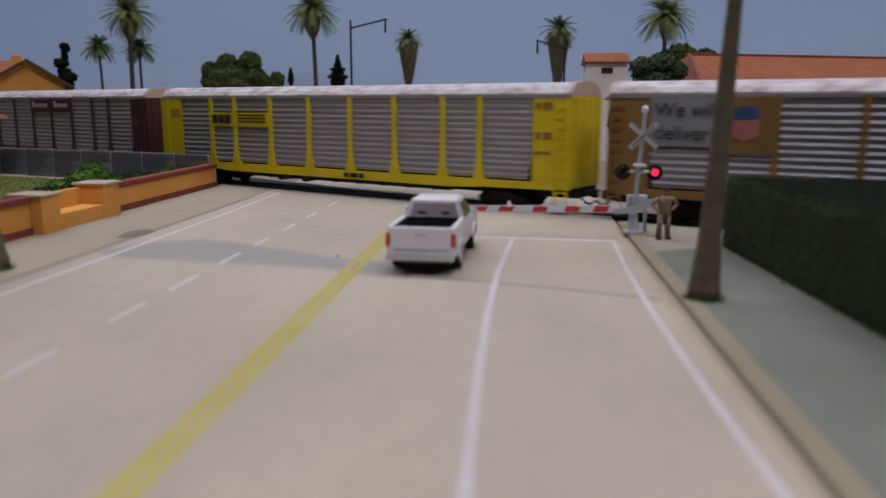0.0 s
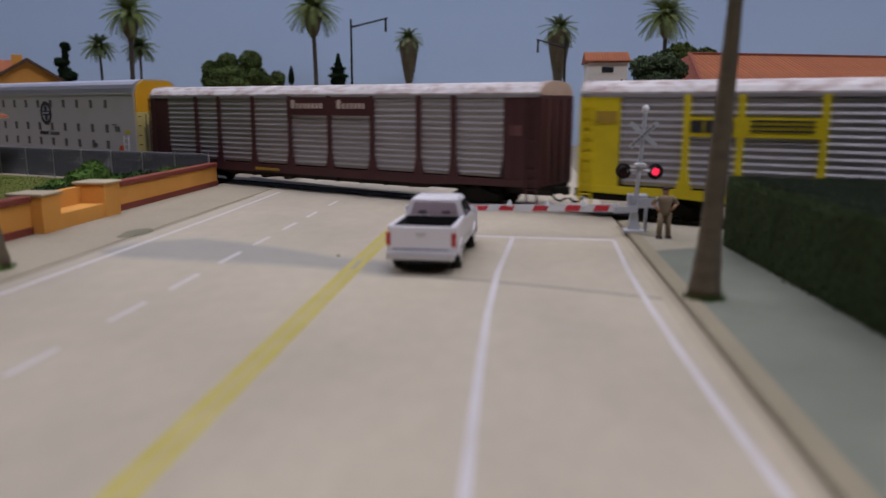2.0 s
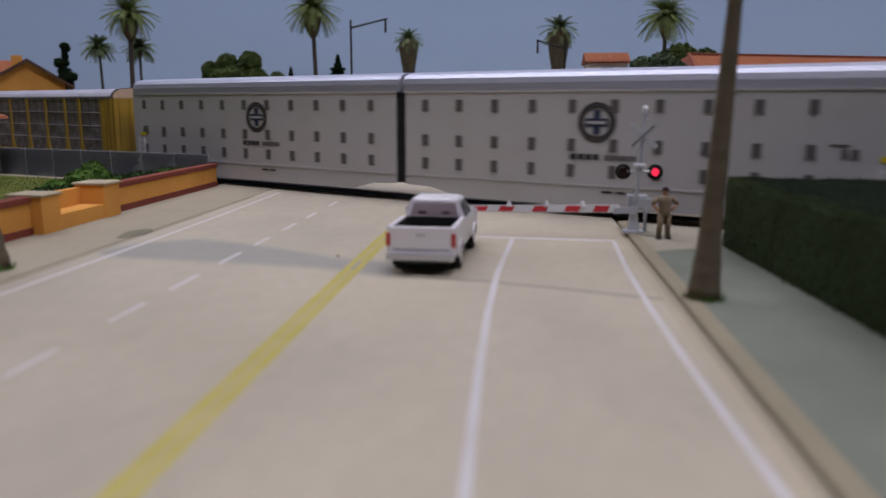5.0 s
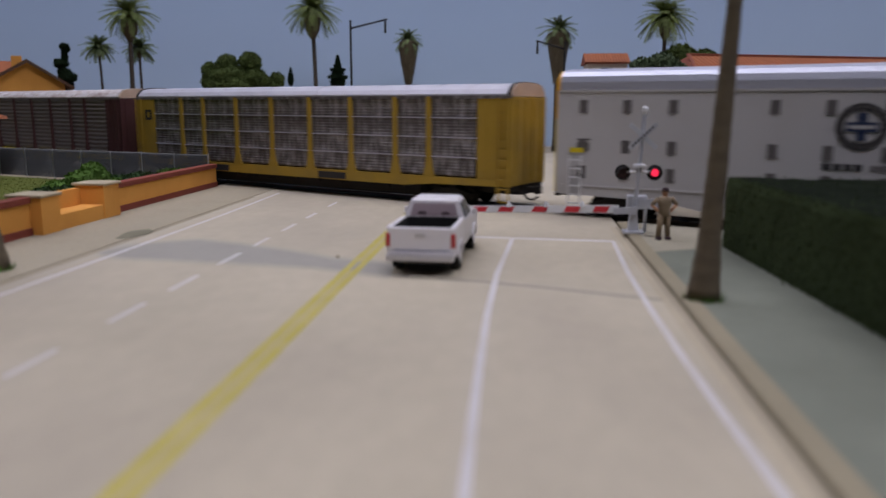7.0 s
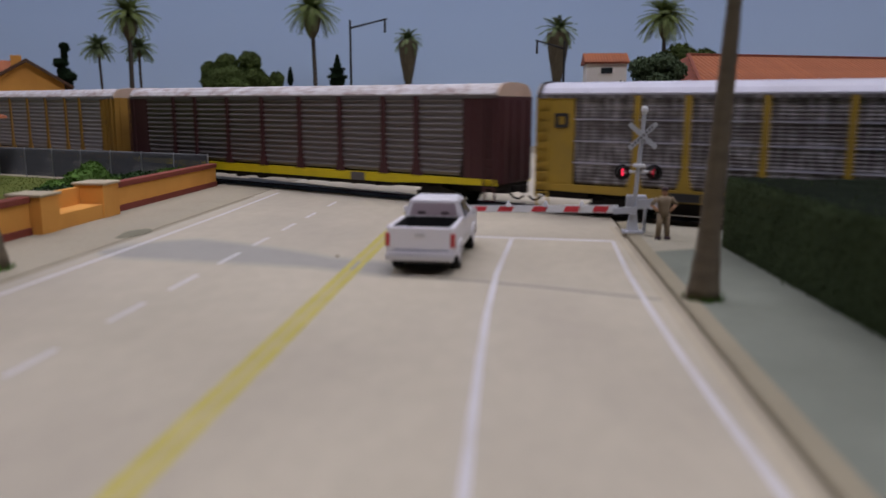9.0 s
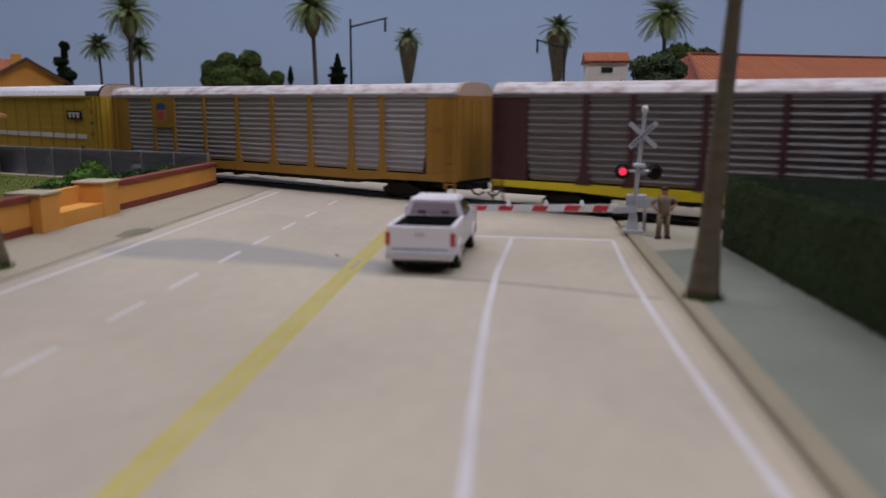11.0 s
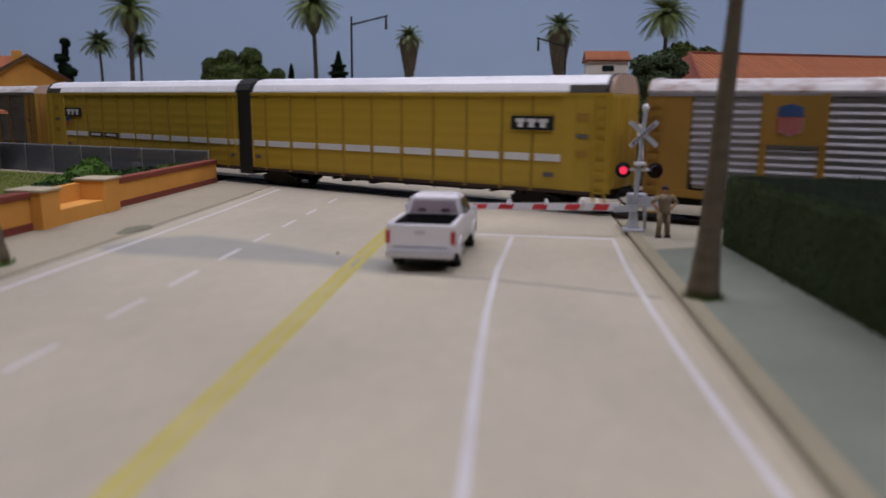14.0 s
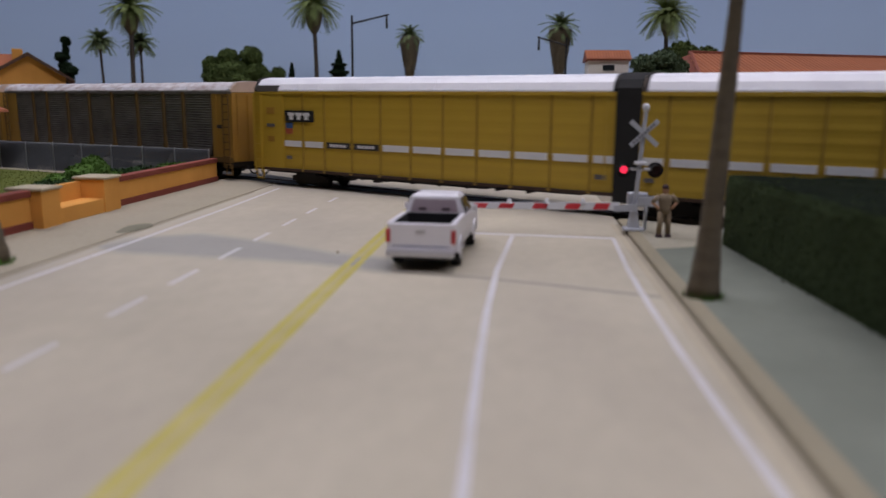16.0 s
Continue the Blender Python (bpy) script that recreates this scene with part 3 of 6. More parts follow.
def rack_car(label, frame_m, siding, roof_m, sill_m=None, end_m=None, length=27.3, roof_end=M_ROOFEND, flat=False, ladders=True, pitch=0.262, sill_z=0.9, roof_z=Z_ROOF, outer=0, tiers=False, ridge=0.065):
    """Enclosed car carrier: framed sides with siding sheets, roof, end doors, ladders, bogies."""
    car = empty("autorack_wagon", label, "railway wagon", "wagons of the train")
    L = length / 2
    sill_m, end_m = sill_m or frame_m, end_m or frame_m
    # underframe and deck
    b = bmesh.new()
    box(b, -L + 0.3, L - 0.3, -1.3, 1.3, 0.98, 1.3)
    box(b, -L + 2, L - 2, -0.35, 0.35, 0.62, 1.0)
    prism(b, [(-L + 5.2, 1.0), (-L + 6.4, 0.66), (L - 6.4, 0.66), (L - 5.2, 1.0)], "y", -1.2, 1.2)
    for k in range(-4, 5):
        box(b, k * 1.6 - 0.06, k * 1.6 + 0.06, -1.3, 1.3, 0.63, 1.0)
    part("underframe", b, M_UNDER, car)
    b = bmesh.new()
    for yy in (-0.9, 0.8):
        rod(b, (-L + 7.5, yy, 0.72), (L - 9.2, yy, 0.72), 0.04, n=6)
    for xx in (-4.4, -2.6):
        box(b, xx, xx + 0.4, -1.1, -0.6, 0.52, 0.95, 0.05)
    part("brake_gear", b, M_UNDER, car, "black brake rods and reservoirs")
    boxpart("deck", M_UNDER, car, -L + 0.25, L - 0.25, -1.35, 1.35, 3.1, 3.2)
    boxpart("lining", M_UNDER, car, -L + 0.3, L - 0.3, -1.42, -1.38, 1.3, 5.0)
    for sgn in (-1, 1):
        b = bmesh.new()
        y0, y1 = sorted((sgn * 1.45, sgn * 1.62))
        if flat:
            prism(b, [(-L + 0.05, 0.98), (L - 0.05, 0.98), (L - 0.05, 0.84), (-L + 0.05, 0.84)], "y", y0, y1)
        else:
            prism(b, [(-L + 0.05, 1.34), (L - 0.05, 1.34), (L - 0.05, 1.06), (L - 4.2, 1.0), (L - 6.0, sill_z), (-L + 6.0, sill_z), (-L + 4.2, 1.0), (-L + 0.05, 1.06)], "y", y0, y1)
        part("side_sill", b, sill_m, car)
        b = bmesh.new()
        y0, y1 = sorted((sgn * 1.45, sgn * 1.6))
        box(b, -L + 0.05, L - 0.05, y0, y1, 4.96, 5.1)
        part("top_rail", b, frame_m if flat else siding, car)
    # siding and posts, both sides
    widths = BAYS
    if flat:
        widths = FLAT_BAYS
        widths = widths if outer > 0 else widths[::-1]
    total = sum(widths)
    start = -L + END_L
    if outer:
        start = -L + 0.02 if outer > 0 else L - 0.02 - total
    post = thin_post_mesh("post", M_TPOST) if flat else post_mesh("post", frame_m)
    kinds = {}
    for w in set(widths):
        kinds[w] = louvre_mesh(w - 0.05, "panel", siding, 0.96, 5.03, 0.46, 0.012, 0.0) if flat else louvre_mesh(w - 0.2, "panel", siding, pitch=pitch, depth=ridge)
        kinds[w] = [kinds[w]]
        if tiers:
            kinds[w] = [tier_mesh(w - 0.2, "panel", siding, 1.4 + k * 0.905, 0.12) for k in range(4)]
    if tiers:
        # pale bars added to imitate light passing through slits between the tiers
        for k in range(1, 4):
            boxpart("tier_rail", M_ROOFE, car, start, start + total, -1.565, -1.49, 1.35 + k * 0.905, 1.405 + k * 0.905)
    inset = 0.025 if flat else 0.1
    for sgn in (-1, 1):
        x = start
        for i, w in enumerate(widths):
            for sheet in kinds[w]:
                if sgn < 0:
                    at(part("panel", sheet, None, car), x + inset, -1.5, 0)
                else:
                    at(part("panel", sheet, None, car), x + w - inset, 1.5, 0, 0, 0, 180)
            if i:
                at(part("post", post, None, car), x, sgn * 1.5, 0, 0, 0, 0 if sgn < 0 else 180)
            x += w
        for a, c in ((-L, start + 0.06), (start + total - 0.06, L)):
            b = bmesh.new()
            y0, y1 = sorted((sgn * 1.46, sgn * 1.57))
            box(b, a + 0.02, c, y0, y1, 0.94 if flat else 1.2, 5.03)
            m = (a + c) / 2
            y0, y1 = sorted((sgn * 1.57, sgn * 1.6))
            box(b, m - 0.5, m - 0.44, y0 - 0.004, y1, 1.4, 4.9)
            part("end_sheet", b, end_m, car)
    # roof
    b = bmesh.new()
    prism(b, roof_profile(Z_SIDE, roof_z), "x", -L + 0.15, L - 0.15)
    part("roof", b, roof_m, car)
    b = bmesh.new()
    n_rib = 14
    for k in range(n_rib + 1):
        x = -L + 0.4 + (2 * L - 0.8) * k / n_rib
        prism(b, [(y * 1.008, z + 0.015 if z > 5.1 else z) for y, z in roof_profile(Z_SIDE, roof_z)], "x", x - 0.04, x + 0.04)
    part("roof_rib", b, roof_m, car)
    for d in (-1, 1):
        b = bmesh.new()
        x0, x1 = sorted((d * (L - 0.16), d * (L - 0.04)))
        prism(b, [(y * 0.98, z) for y, z in roof_profile(Z_SIDE, roof_z + 0.02)], "x", x0, x1)
        part("roof_end", b, roof_end, car)
        b = bmesh.new()
        x0, x1 = sorted((d * (L - 0.27), d * (L - 0.13)))
        prism(b, [(y * 1.02, z + 0.05) for y, z in roof_profile(Z_SIDE, roof_z)], "x", x0, x1)
        part("roof_lip", b, M_UNDER if tiers or flat else roof_m, car)
        x0, x1 = sorted((d * (L - 0.1), d * L))
        xx0, xx1 = sorted((d * (L - 0.02), d * (L + 0.06)))
        for ya, yb in ((-1.5, -0.03), (0.03, 1.5)):
            b = bmesh.new()
            box(b, x0, x1, ya, yb, 1.1, 5.04, 0.03)
            for yy in (ya + 0.3, yb - 0.4):
                box(b, xx0, xx1, yy - 0.05, yy + 0.05, 1.2, 4.9)
            part("end_door", b, end_m, car)
        inner = outer and d == -outer
        if inner:
            if outer > 0:
                bogie(car, d * (L - 1.6))
            continue
        coupler(car, d * (L - 0.1), d)
        bogie(car, d * (L - 3.6))
        b = bmesh.new()
        x0, x1 = sorted((d * (L - 2.2), d * (L - 0.05)))
        box(b, x0, x1, -0.6, 0.6, 0.62, 1.1, 0.05)
        box(b, min(d * (L - 0.3), d * (L - 0.1)), max(d * (L - 0.3), d * (L - 0.1)), -1.5, 1.5, 0.85, 1.15)
        part("draft_gear", b, M_UNDER, car)
        b = bmesh.new()
        tube_through(b, [(d * (L - 0.1), -0.5, 0.85), (d * (L + 0.25), -0.55, 0.5), (d * (L + 0.5), -0.5, 0.42), (d * (L + 0.75), -0.45, 0.6)], [0.05] * 4, 6)
        part("air_hose", b, M_UNDER, car, "curved black air hose")
        b = bmesh.new()
        for xx in (L - 0.65, L - 0.15):
            box(b, d * xx - 0.03, d * xx + 0.03, -1.62, -1.56, 0.35, 0.98)
        box(b, min(d * (L - 0.65), d * (L - 0.15)), max(d * (L - 0.65), d * (L - 0.15)), -1.64, -1.54, 0.33, 0.39)
        part("stirrup_step", b, frame_m, car)
    if ladders:
        rung = make(rung_mesh(), "rung", frame_m)
        if outer >= 0:
            ladder(car, frame_m, L - 0.4, -1.58, 0.75, 5.0, 10, rung)
        if outer <= 0:
            ladder(car, frame_m, -L + 0.4, -1.58, 0.75, 5.0, 10, rung)
    return car


def emblem_shield(car, x, z, h=1.3):
    """Plain shield: blue top, striped lower part."""
    w = h * 0.78
    b = bmesh.new()
    prism(b, [(x - w / 2, z + h * 0.12), (x - w * 0.46, z + h * 0.42), (x, z + h * 0.52), (x + w * 0.46, z + h * 0.42), (x + w / 2, z + h * 0.12)], "y", -1.66, -1.63)
    part("emblem_top", b, M_BLUE, car)
    b = bmesh.new()
    for k in range(7):
        a = x - w * 0.47 + w * 0.94 * k / 7
        box(b, a, a + w * 0.085, -1.665, -1.645, z - h * (0.44 if 0 < k < 6 else 0.36), z + h * 0.1)
    part("emblem_stripe", b, M_SREDL, car)
    b = bmesh.new()
    prism(b, [(x - w * 0.48, z + h * 0.12), (x - w * 0.46, z - h * 0.36), (x, z - h * 0.5), (x + w * 0.46, z - h * 0.36), (x + w * 0.48, z + h * 0.12)], "y", -1.64, -1.62)
    part("emblem_field", b, mat("pale_emblem_field", "d2b8b4", 0.6, var=0.1, bump=0), car)


def bay_x(i, length=27.3):
    """x of the left edge of siding bay i."""
    return -length / 2 + END_L + sum(BAYS[:i])


def side_plate(car, name, x0, x1, z0, z1, material, y=-1.63):
    return boxpart(name, material, car, x0, x1, y, y + 0.06, z0, z1)


def white_unit(label, outer, slot_x, emblem_x):
    """One half of a tall white articulated car carrier. outer: +1 if its free end leads, -1 if it trails."""
    car = empty("articulated_wagon", label, "railway wagon", "wagons of the train")
    L, zs, zr = 10.75, 5.28, 6.2
    for sgn in (-1, 1):
        b = bmesh.new()
        y0, y1 = sorted((sgn * 1.45, sgn * 1.56))
        o = outer
        pts = [(-o * (L - 0.2), zs), (o * L, zs), (o * L, 0.95), (o * (L - 4.6), 0.85), (o * (L - 7.0), 0.42), (-o * (L - 3.2), 0.42), (-o * (L - 1.6), 0.8), (-o * (L - 0.2), 0.85)]
        prism(b, pts, "y", y0, y1)
        part("side_wall", b, M_BWHITE, car)
        b = bmesh.new()
        y0, y1 = sorted((sgn * 1.56, sgn * 1.6))
        box(b, -L + 0.2, L - 0.2, y0, y1, 1.3, 1.36)
        box(b, -L + 0.1, L - 0.1, y0, y1, zs - 0.06, zs + 0.02)
        part("belt_rail", b, M_BWHITE, car)
    b = bmesh.new()
    box(b, -0.17, 0.17, -0.015, 0.015, -0.27, 0.27)
    slot = make(b, "vent_slot", M_SLOT)
    for x in slot_x:
        for z in (4.62, 3.0, 1.92):
            at(part("vent_slot", slot, None, car), x, -1.572, z)
    b = bmesh.new()
    prism(b, [(-1.58, zs), (-1.57, zs + 0.34), (-1.5, zs + 0.58), (-1.32, zs + 0.76), (-0.95, zr - 0.05), (-0.45, zr), (0.45, zr), (0.95, zr - 0.05), (1.32, zs + 0.76), (1.5, zs + 0.58), (1.57, zs + 0.34), (1.58, zs)], "x", -L + 0.1, L)
    part("roof", b, M_ROOFS, car)
    b = bmesh.new()
    box(b, -L + 0.3, L - 0.3, -1.3, 1.3, 0.9, 1.25)
    part("underframe", b, M_UNDER, car)
    # free end: rounded doors
    x0, x1 = sorted((outer * L, outer * (L + 0.12)))
    b = bmesh.new()
    prism(b, [(-1.5, 4.1), (-1.48, 5.3), (-1.3, 5.8), (-0.9, 6.1), (0.9, 6.1), (1.3, 5.8), (1.48, 5.3), (1.5, 4.1)], "x", x0, x1)
    part("door_top", b, M_AMBER, car, "amber yellow upper door")
    b = bmesh.new()
    box(b, x0, x1, -1.5, 1.5, 1.0, 4.1, 0.02)
    part("end_door", b, M_CREAM, car, "cream yellow lower door")
    xx0, xx1 = sorted((outer * (L + 0.12), outer * (L + 0.15)))
    b = bmesh.new()
    prism(b, [(-1.0, 1.15), (-1.0, 3.1), (-0.6, 3.45), (0.9, 3.45), (1.3, 3.1), (1.3, 1.15)], "x", xx0, xx1)
    part("door_panel", b, M_OLIVE, car, "dull olive door panel")
    b = bmesh.new()
    for z in (1.4, 2.0, 2.6, 3.2, 3.8):
        box(b, min(xx0, xx1), max(xx0, xx1) + 0.02, -1.4, -1.22, z, z + 0.06)
    rod(b, ((xx0 + xx1) / 2, -0.85, 1.2), ((xx0 + xx1) / 2, -0.85, 4.0), 0.03, n=6)
    part("lock_rod", b, M_UNDER, car)
    # emblem: ring and cross as plain shapes
    e = bmesh.new()
    n = 28
    for r0, r1 in ((0.58, 0.84),):
        ring = [[e.verts.new((emblem_x + r * math.cos(2 * math.pi * k / n), -1.585, 3.95 + r * math.sin(2 * math.pi * k / n))) for k in range(n)] for r in (r0, r1)]
        for k in range(n):
            e.faces.new((ring[0][k], ring[0][(k + 1) % n], ring[1][(k + 1) % n], ring[1][k]))
    part("emblem_ring", e, M_TEXTD, car, "dark ring emblem")
    e = bmesh.new()
    for k in range(26):
        a = 2 * math.pi * k / 26
        c, s_ = math.cos(a), math.sin(a)
        e.faces.new([e.verts.new((emblem_x + r * c - t * s_, -1.59, 3.95 + r * s_ + t * c)) for r, t in ((0.66, -0.04), (0.66, 0.04), (0.77, 0.04), (0.77, -0.04))])
    part("ring_mark", e, M_SLOT, car)
    b = bmesh.new()
    box(b, emblem_x - 0.16, emblem_x + 0.16, -1.59, -1.57, 3.95 - 0.5, 3.95 + 0.5)
    box(b, emblem_x - 0.5, emblem_x + 0.5, -1.592, -1.572, 3.95 - 0.17, 3.95 + 0.17)
    part("emblem_cross", b, M_BNAVY, car, "navy cross emblem")
    bars(car, emblem_x - 0.42, 3.89, [0.84], 0.12, M_BWHITE, 0.1, -1.6)
    bars(car, emblem_x - 1.15, 2.4, [0.28, 0.28, 0.26, 0.26], 0.24, M_TEXTD, 0.07, -1.585)
    bars(car, emblem_x + 0.4, 2.4, [0.18] * 6, 0.22, M_SLOT, 0.05, -1.585)
    bars(car, emblem_x + 0.3, 1.02, [0.5, 0.4], 0.1, M_TEXTD, 0.15, -1.585)
    # free-end fittings on the side
    ox = outer * (L - 0.9)
    bars(car, ox - 1.9 * (outer > 0), 3.25, [0.6], 0.05, M_TEXTD, 0.1, -1.585)
    bars(car, ox - 1.5 * (outer > 0), 2.8, [0.2, 0.25], 0.35, M_SLOT, 0.1, -1.585)
    rung = make(rung_mesh(), "rung", M_SIGWHITE)
    ladder(car, M_SIGWHITE, ox, -1.58, 0.4, 2.6, 6, rung)
    bars(car, ox - 0.3, 2.72, [0.6], 0.2, M_CYEL, 0.1, -1.6, "placard")
    if outer > 0:
        b = bmesh.new()
        rod(b, (ox - 0.75, -1.64, 1.62), (ox - 0.75, -1.58, 1.62), 0.33, n=14)
        part("sticker", b, M_ORANGE, car, "round orange sticker")
        bars(car, ox - 4.2, 1.7, [0.3], 0.3, M_TEXTD, 0.1, -1.585)
        b = bmesh.new()
        for z in (0.45, 0.75):
            box(b, ox - 3.6, ox - 1.0, -1.62, -1.58, z, z + 0.06)
        for x in (ox - 3.6, ox - 2.7, ox - 1.8, ox - 1.05):
            box(b, x, x + 0.06, -1.62, -1.58, 0.45, 0.95)
        part("step_rail", b, M_SIGWHITE, car, "white step rail")
    coupler(car, outer * (L - 0.1), outer)
    bogie(car, outer * (L - 2.6))
    # bellows at the articulated joint
    x0, x1 = sorted((-outer * (L - 0.3), -outer * (L + 0.1)))
    b = bmesh.new()
    prism(b, [(-1.4, 0.9), (-1.4, 5.2), (-1.1, 5.9), (1.1, 5.9), (1.4, 5.2), (1.4, 0.9)], "x", x0, x1)
    part("bellows", b, M_BLACK, car, "black rubber bellows at the joint")
    return car


TRAIN = []  # (thing, run length of its middle at 0 s)

# brown-framed wagon with a grey slogan board
c = rack_car("brown-framed car carrier wagon with silver siding and slogan", M_BROWN, M_GALV, M_ROOFW)
side_plate(c, "sign_board", bay_x(0) + 0.1, bay_x(1) - 0.1, 3.1, 4.95, mat("grey_sign_board", "8f8e94", 0.6, var=0.08))
words(c, "We will", bay_x(0) + 0.25, 4.25, 0.78, M_TEXTD)
words(c, "deliver", bay_x(0) + 0.25, 3.35, 0.78, M_TEXTD)
side_plate(c, "emblem_board", bay_x(1) - 0.1, bay_x(2) + 0.1, 2.9, 4.98, M_BROWN)
emblem_shield(c, bay_x(1) + 0.87, 4.0)
TRAIN.append((c, 17.7))
# bright yellow wagon
c = rack_car("bright yellow car carrier wagon with silver louvred siding", M_CYEL, M_GALV, M_ROOFW)
side_plate(c, "name_board", bay_x(1) - 0.1, bay_x(3) + 0.05, 3.45, 4.2, M_CYEL)
bars(c, bay_x(1) + 0.16, 3.6, [0.46, 0.46, 0.5], 0.48, M_TEXTD, 0.08)
for k in range(3):
    bars(c, bay_x(2) + 0.35, 3.67 + k * 0.18, [2.2], 0.07, M_TEXTD)
bars(c, 11.95, 4.5, [0.8], 0.28, M_BROWN, y=-1.6)
bars(c, 11.95, 3.2, [0.28, 0.4], 0.3, M_BROWN, y=-1.6)
bars(c, 11.9, 2.55, [0.8], 0.15, M_BROWN, y=-1.6)
bars(c, -12.9, 3.9, [0.9], 0.5, M_EYEL, y=-1.6)
bars(c, 1.0, 1.0, [0.3, 0.5, 0.3], 0.22, M_UNDER)
TRAIN.append((c, -11.16))
# maroon wagon
c = rack_car("maroon car carrier wagon with weathered silver siding", M_MAROON, M_GALV, M_ROOFW)
side_plate(c, "name_board", bay_x(4) - 0.1, bay_x(6) + 0.1, 4.08, 5.0, M_MAROON)
bars(c, bay_x(4) + 0.2, 4.42, [0.26], 0.44, M_TEXTG, 0.1)
bars(c, bay_x(4) + 0.58, 4.42, [0.17] * 7, 0.27, M_TEXTG, 0.11)
bars(c, bay_x(5) + 0.6, 4.42, [0.26], 0.44, M_TEXTG, 0.1)
bars(c, bay_x(5) + 0.98, 4.42, [0.15] * 6, 0.27, M_TEXTG, 0.11)
bars(c, bay_x(3) + 0.1, 1.02, [1.9], 0.14, M_EYEL)
bars(c, 12.1, 3.3, [0.6], 0.45, mat("maroon_data_patch", "6b4344", 0.6, var=0.1), y=-1.6)
TRAIN.append((c, -40.16))
# white articulated pair
c = white_unit("tall white articulated wagon with silver roof, leading half", 1, [-9.4 + 1.86 * k for k in range(10)], -0.85)
TRAIN.append((c, -66.4))
c = white_unit("tall white articulated wagon with silver roof, trailing half", -1, [-9.6 + 1.86 * k for k in range(11)], 0.7)
TRAIN.append((c, -88.1))
# dusty yellow wagon with fine siding
c = rack_car("dusty yellow car carrier wagon with grimy perforated siding", M_EYEL, M_GALV_E, M_ROOFE, sill_z=0.84, tiers=True)
bars(c, -12.75, 3.75, [0.18], 0.55, M_TEXTD, y=-1.6)
bars(c, -12.3, 3.75, [0.18], 0.55, M_TEXTD, y=-1.6)
bars(c, -12.75, 4.2, [0.6], 0.14, M_TEXTD, y=-1.605)
bars(c, -12.75, 3.72, [0.5], 0.14, M_TEXTD, y=-1.605)
bars(c, 2.0, 0.9, [1.9], 0.34, M_TEXTD, y=-1.66, name="plate")
bars(c, -7.8, 0.9, [1.3, 1.3], 0.34, M_TEXTD, 0.12, -1.66, name="plate")
boxpart("centre_sill", M_UNDER, c, -8.6, 8.2, -1.0, 1.2, 0.28, 0.95, bev=0.05)
TRAIN.append((c, -114.6))
# maroon wagon on a yellow sill
c = rack_car("maroon car carrier wagon on a yellow flat car", M_MAROON, M_GALV_B, M_ROOFW, sill_m=M_CYEL, ridge=0.095)
boxpart("sill_plate", M_SLOT, c, 5.0, 5.9, -1.66, -1.6, 0.9, 1.3)
TRAIN.append((c, -143.72))
# orange-yellow wagon with a shield
c = rack_car("orange-yellow car carrier wagon with silver siding and shield", M_GYEL, M_GALV, M_ROOFW)
side_plate(c, "emblem_board", bay_x(1) - 0.1, bay_x(2) + 0.1, 3.2, 5.0, M_GYEL)
emblem_shield(c, bay_x(1) + 0.87, 4.1, 1.15)
bars(c, bay_x(1) + 0.2, 0.98, [2.9], 0.3, M_UNDER, y=-1.66, name="plate")
bars(c, 12.1, 3.3, [0.25, 0.3], 0.3, M_BROWN, y=-1.6)
TRAIN.append((c, -172.75))


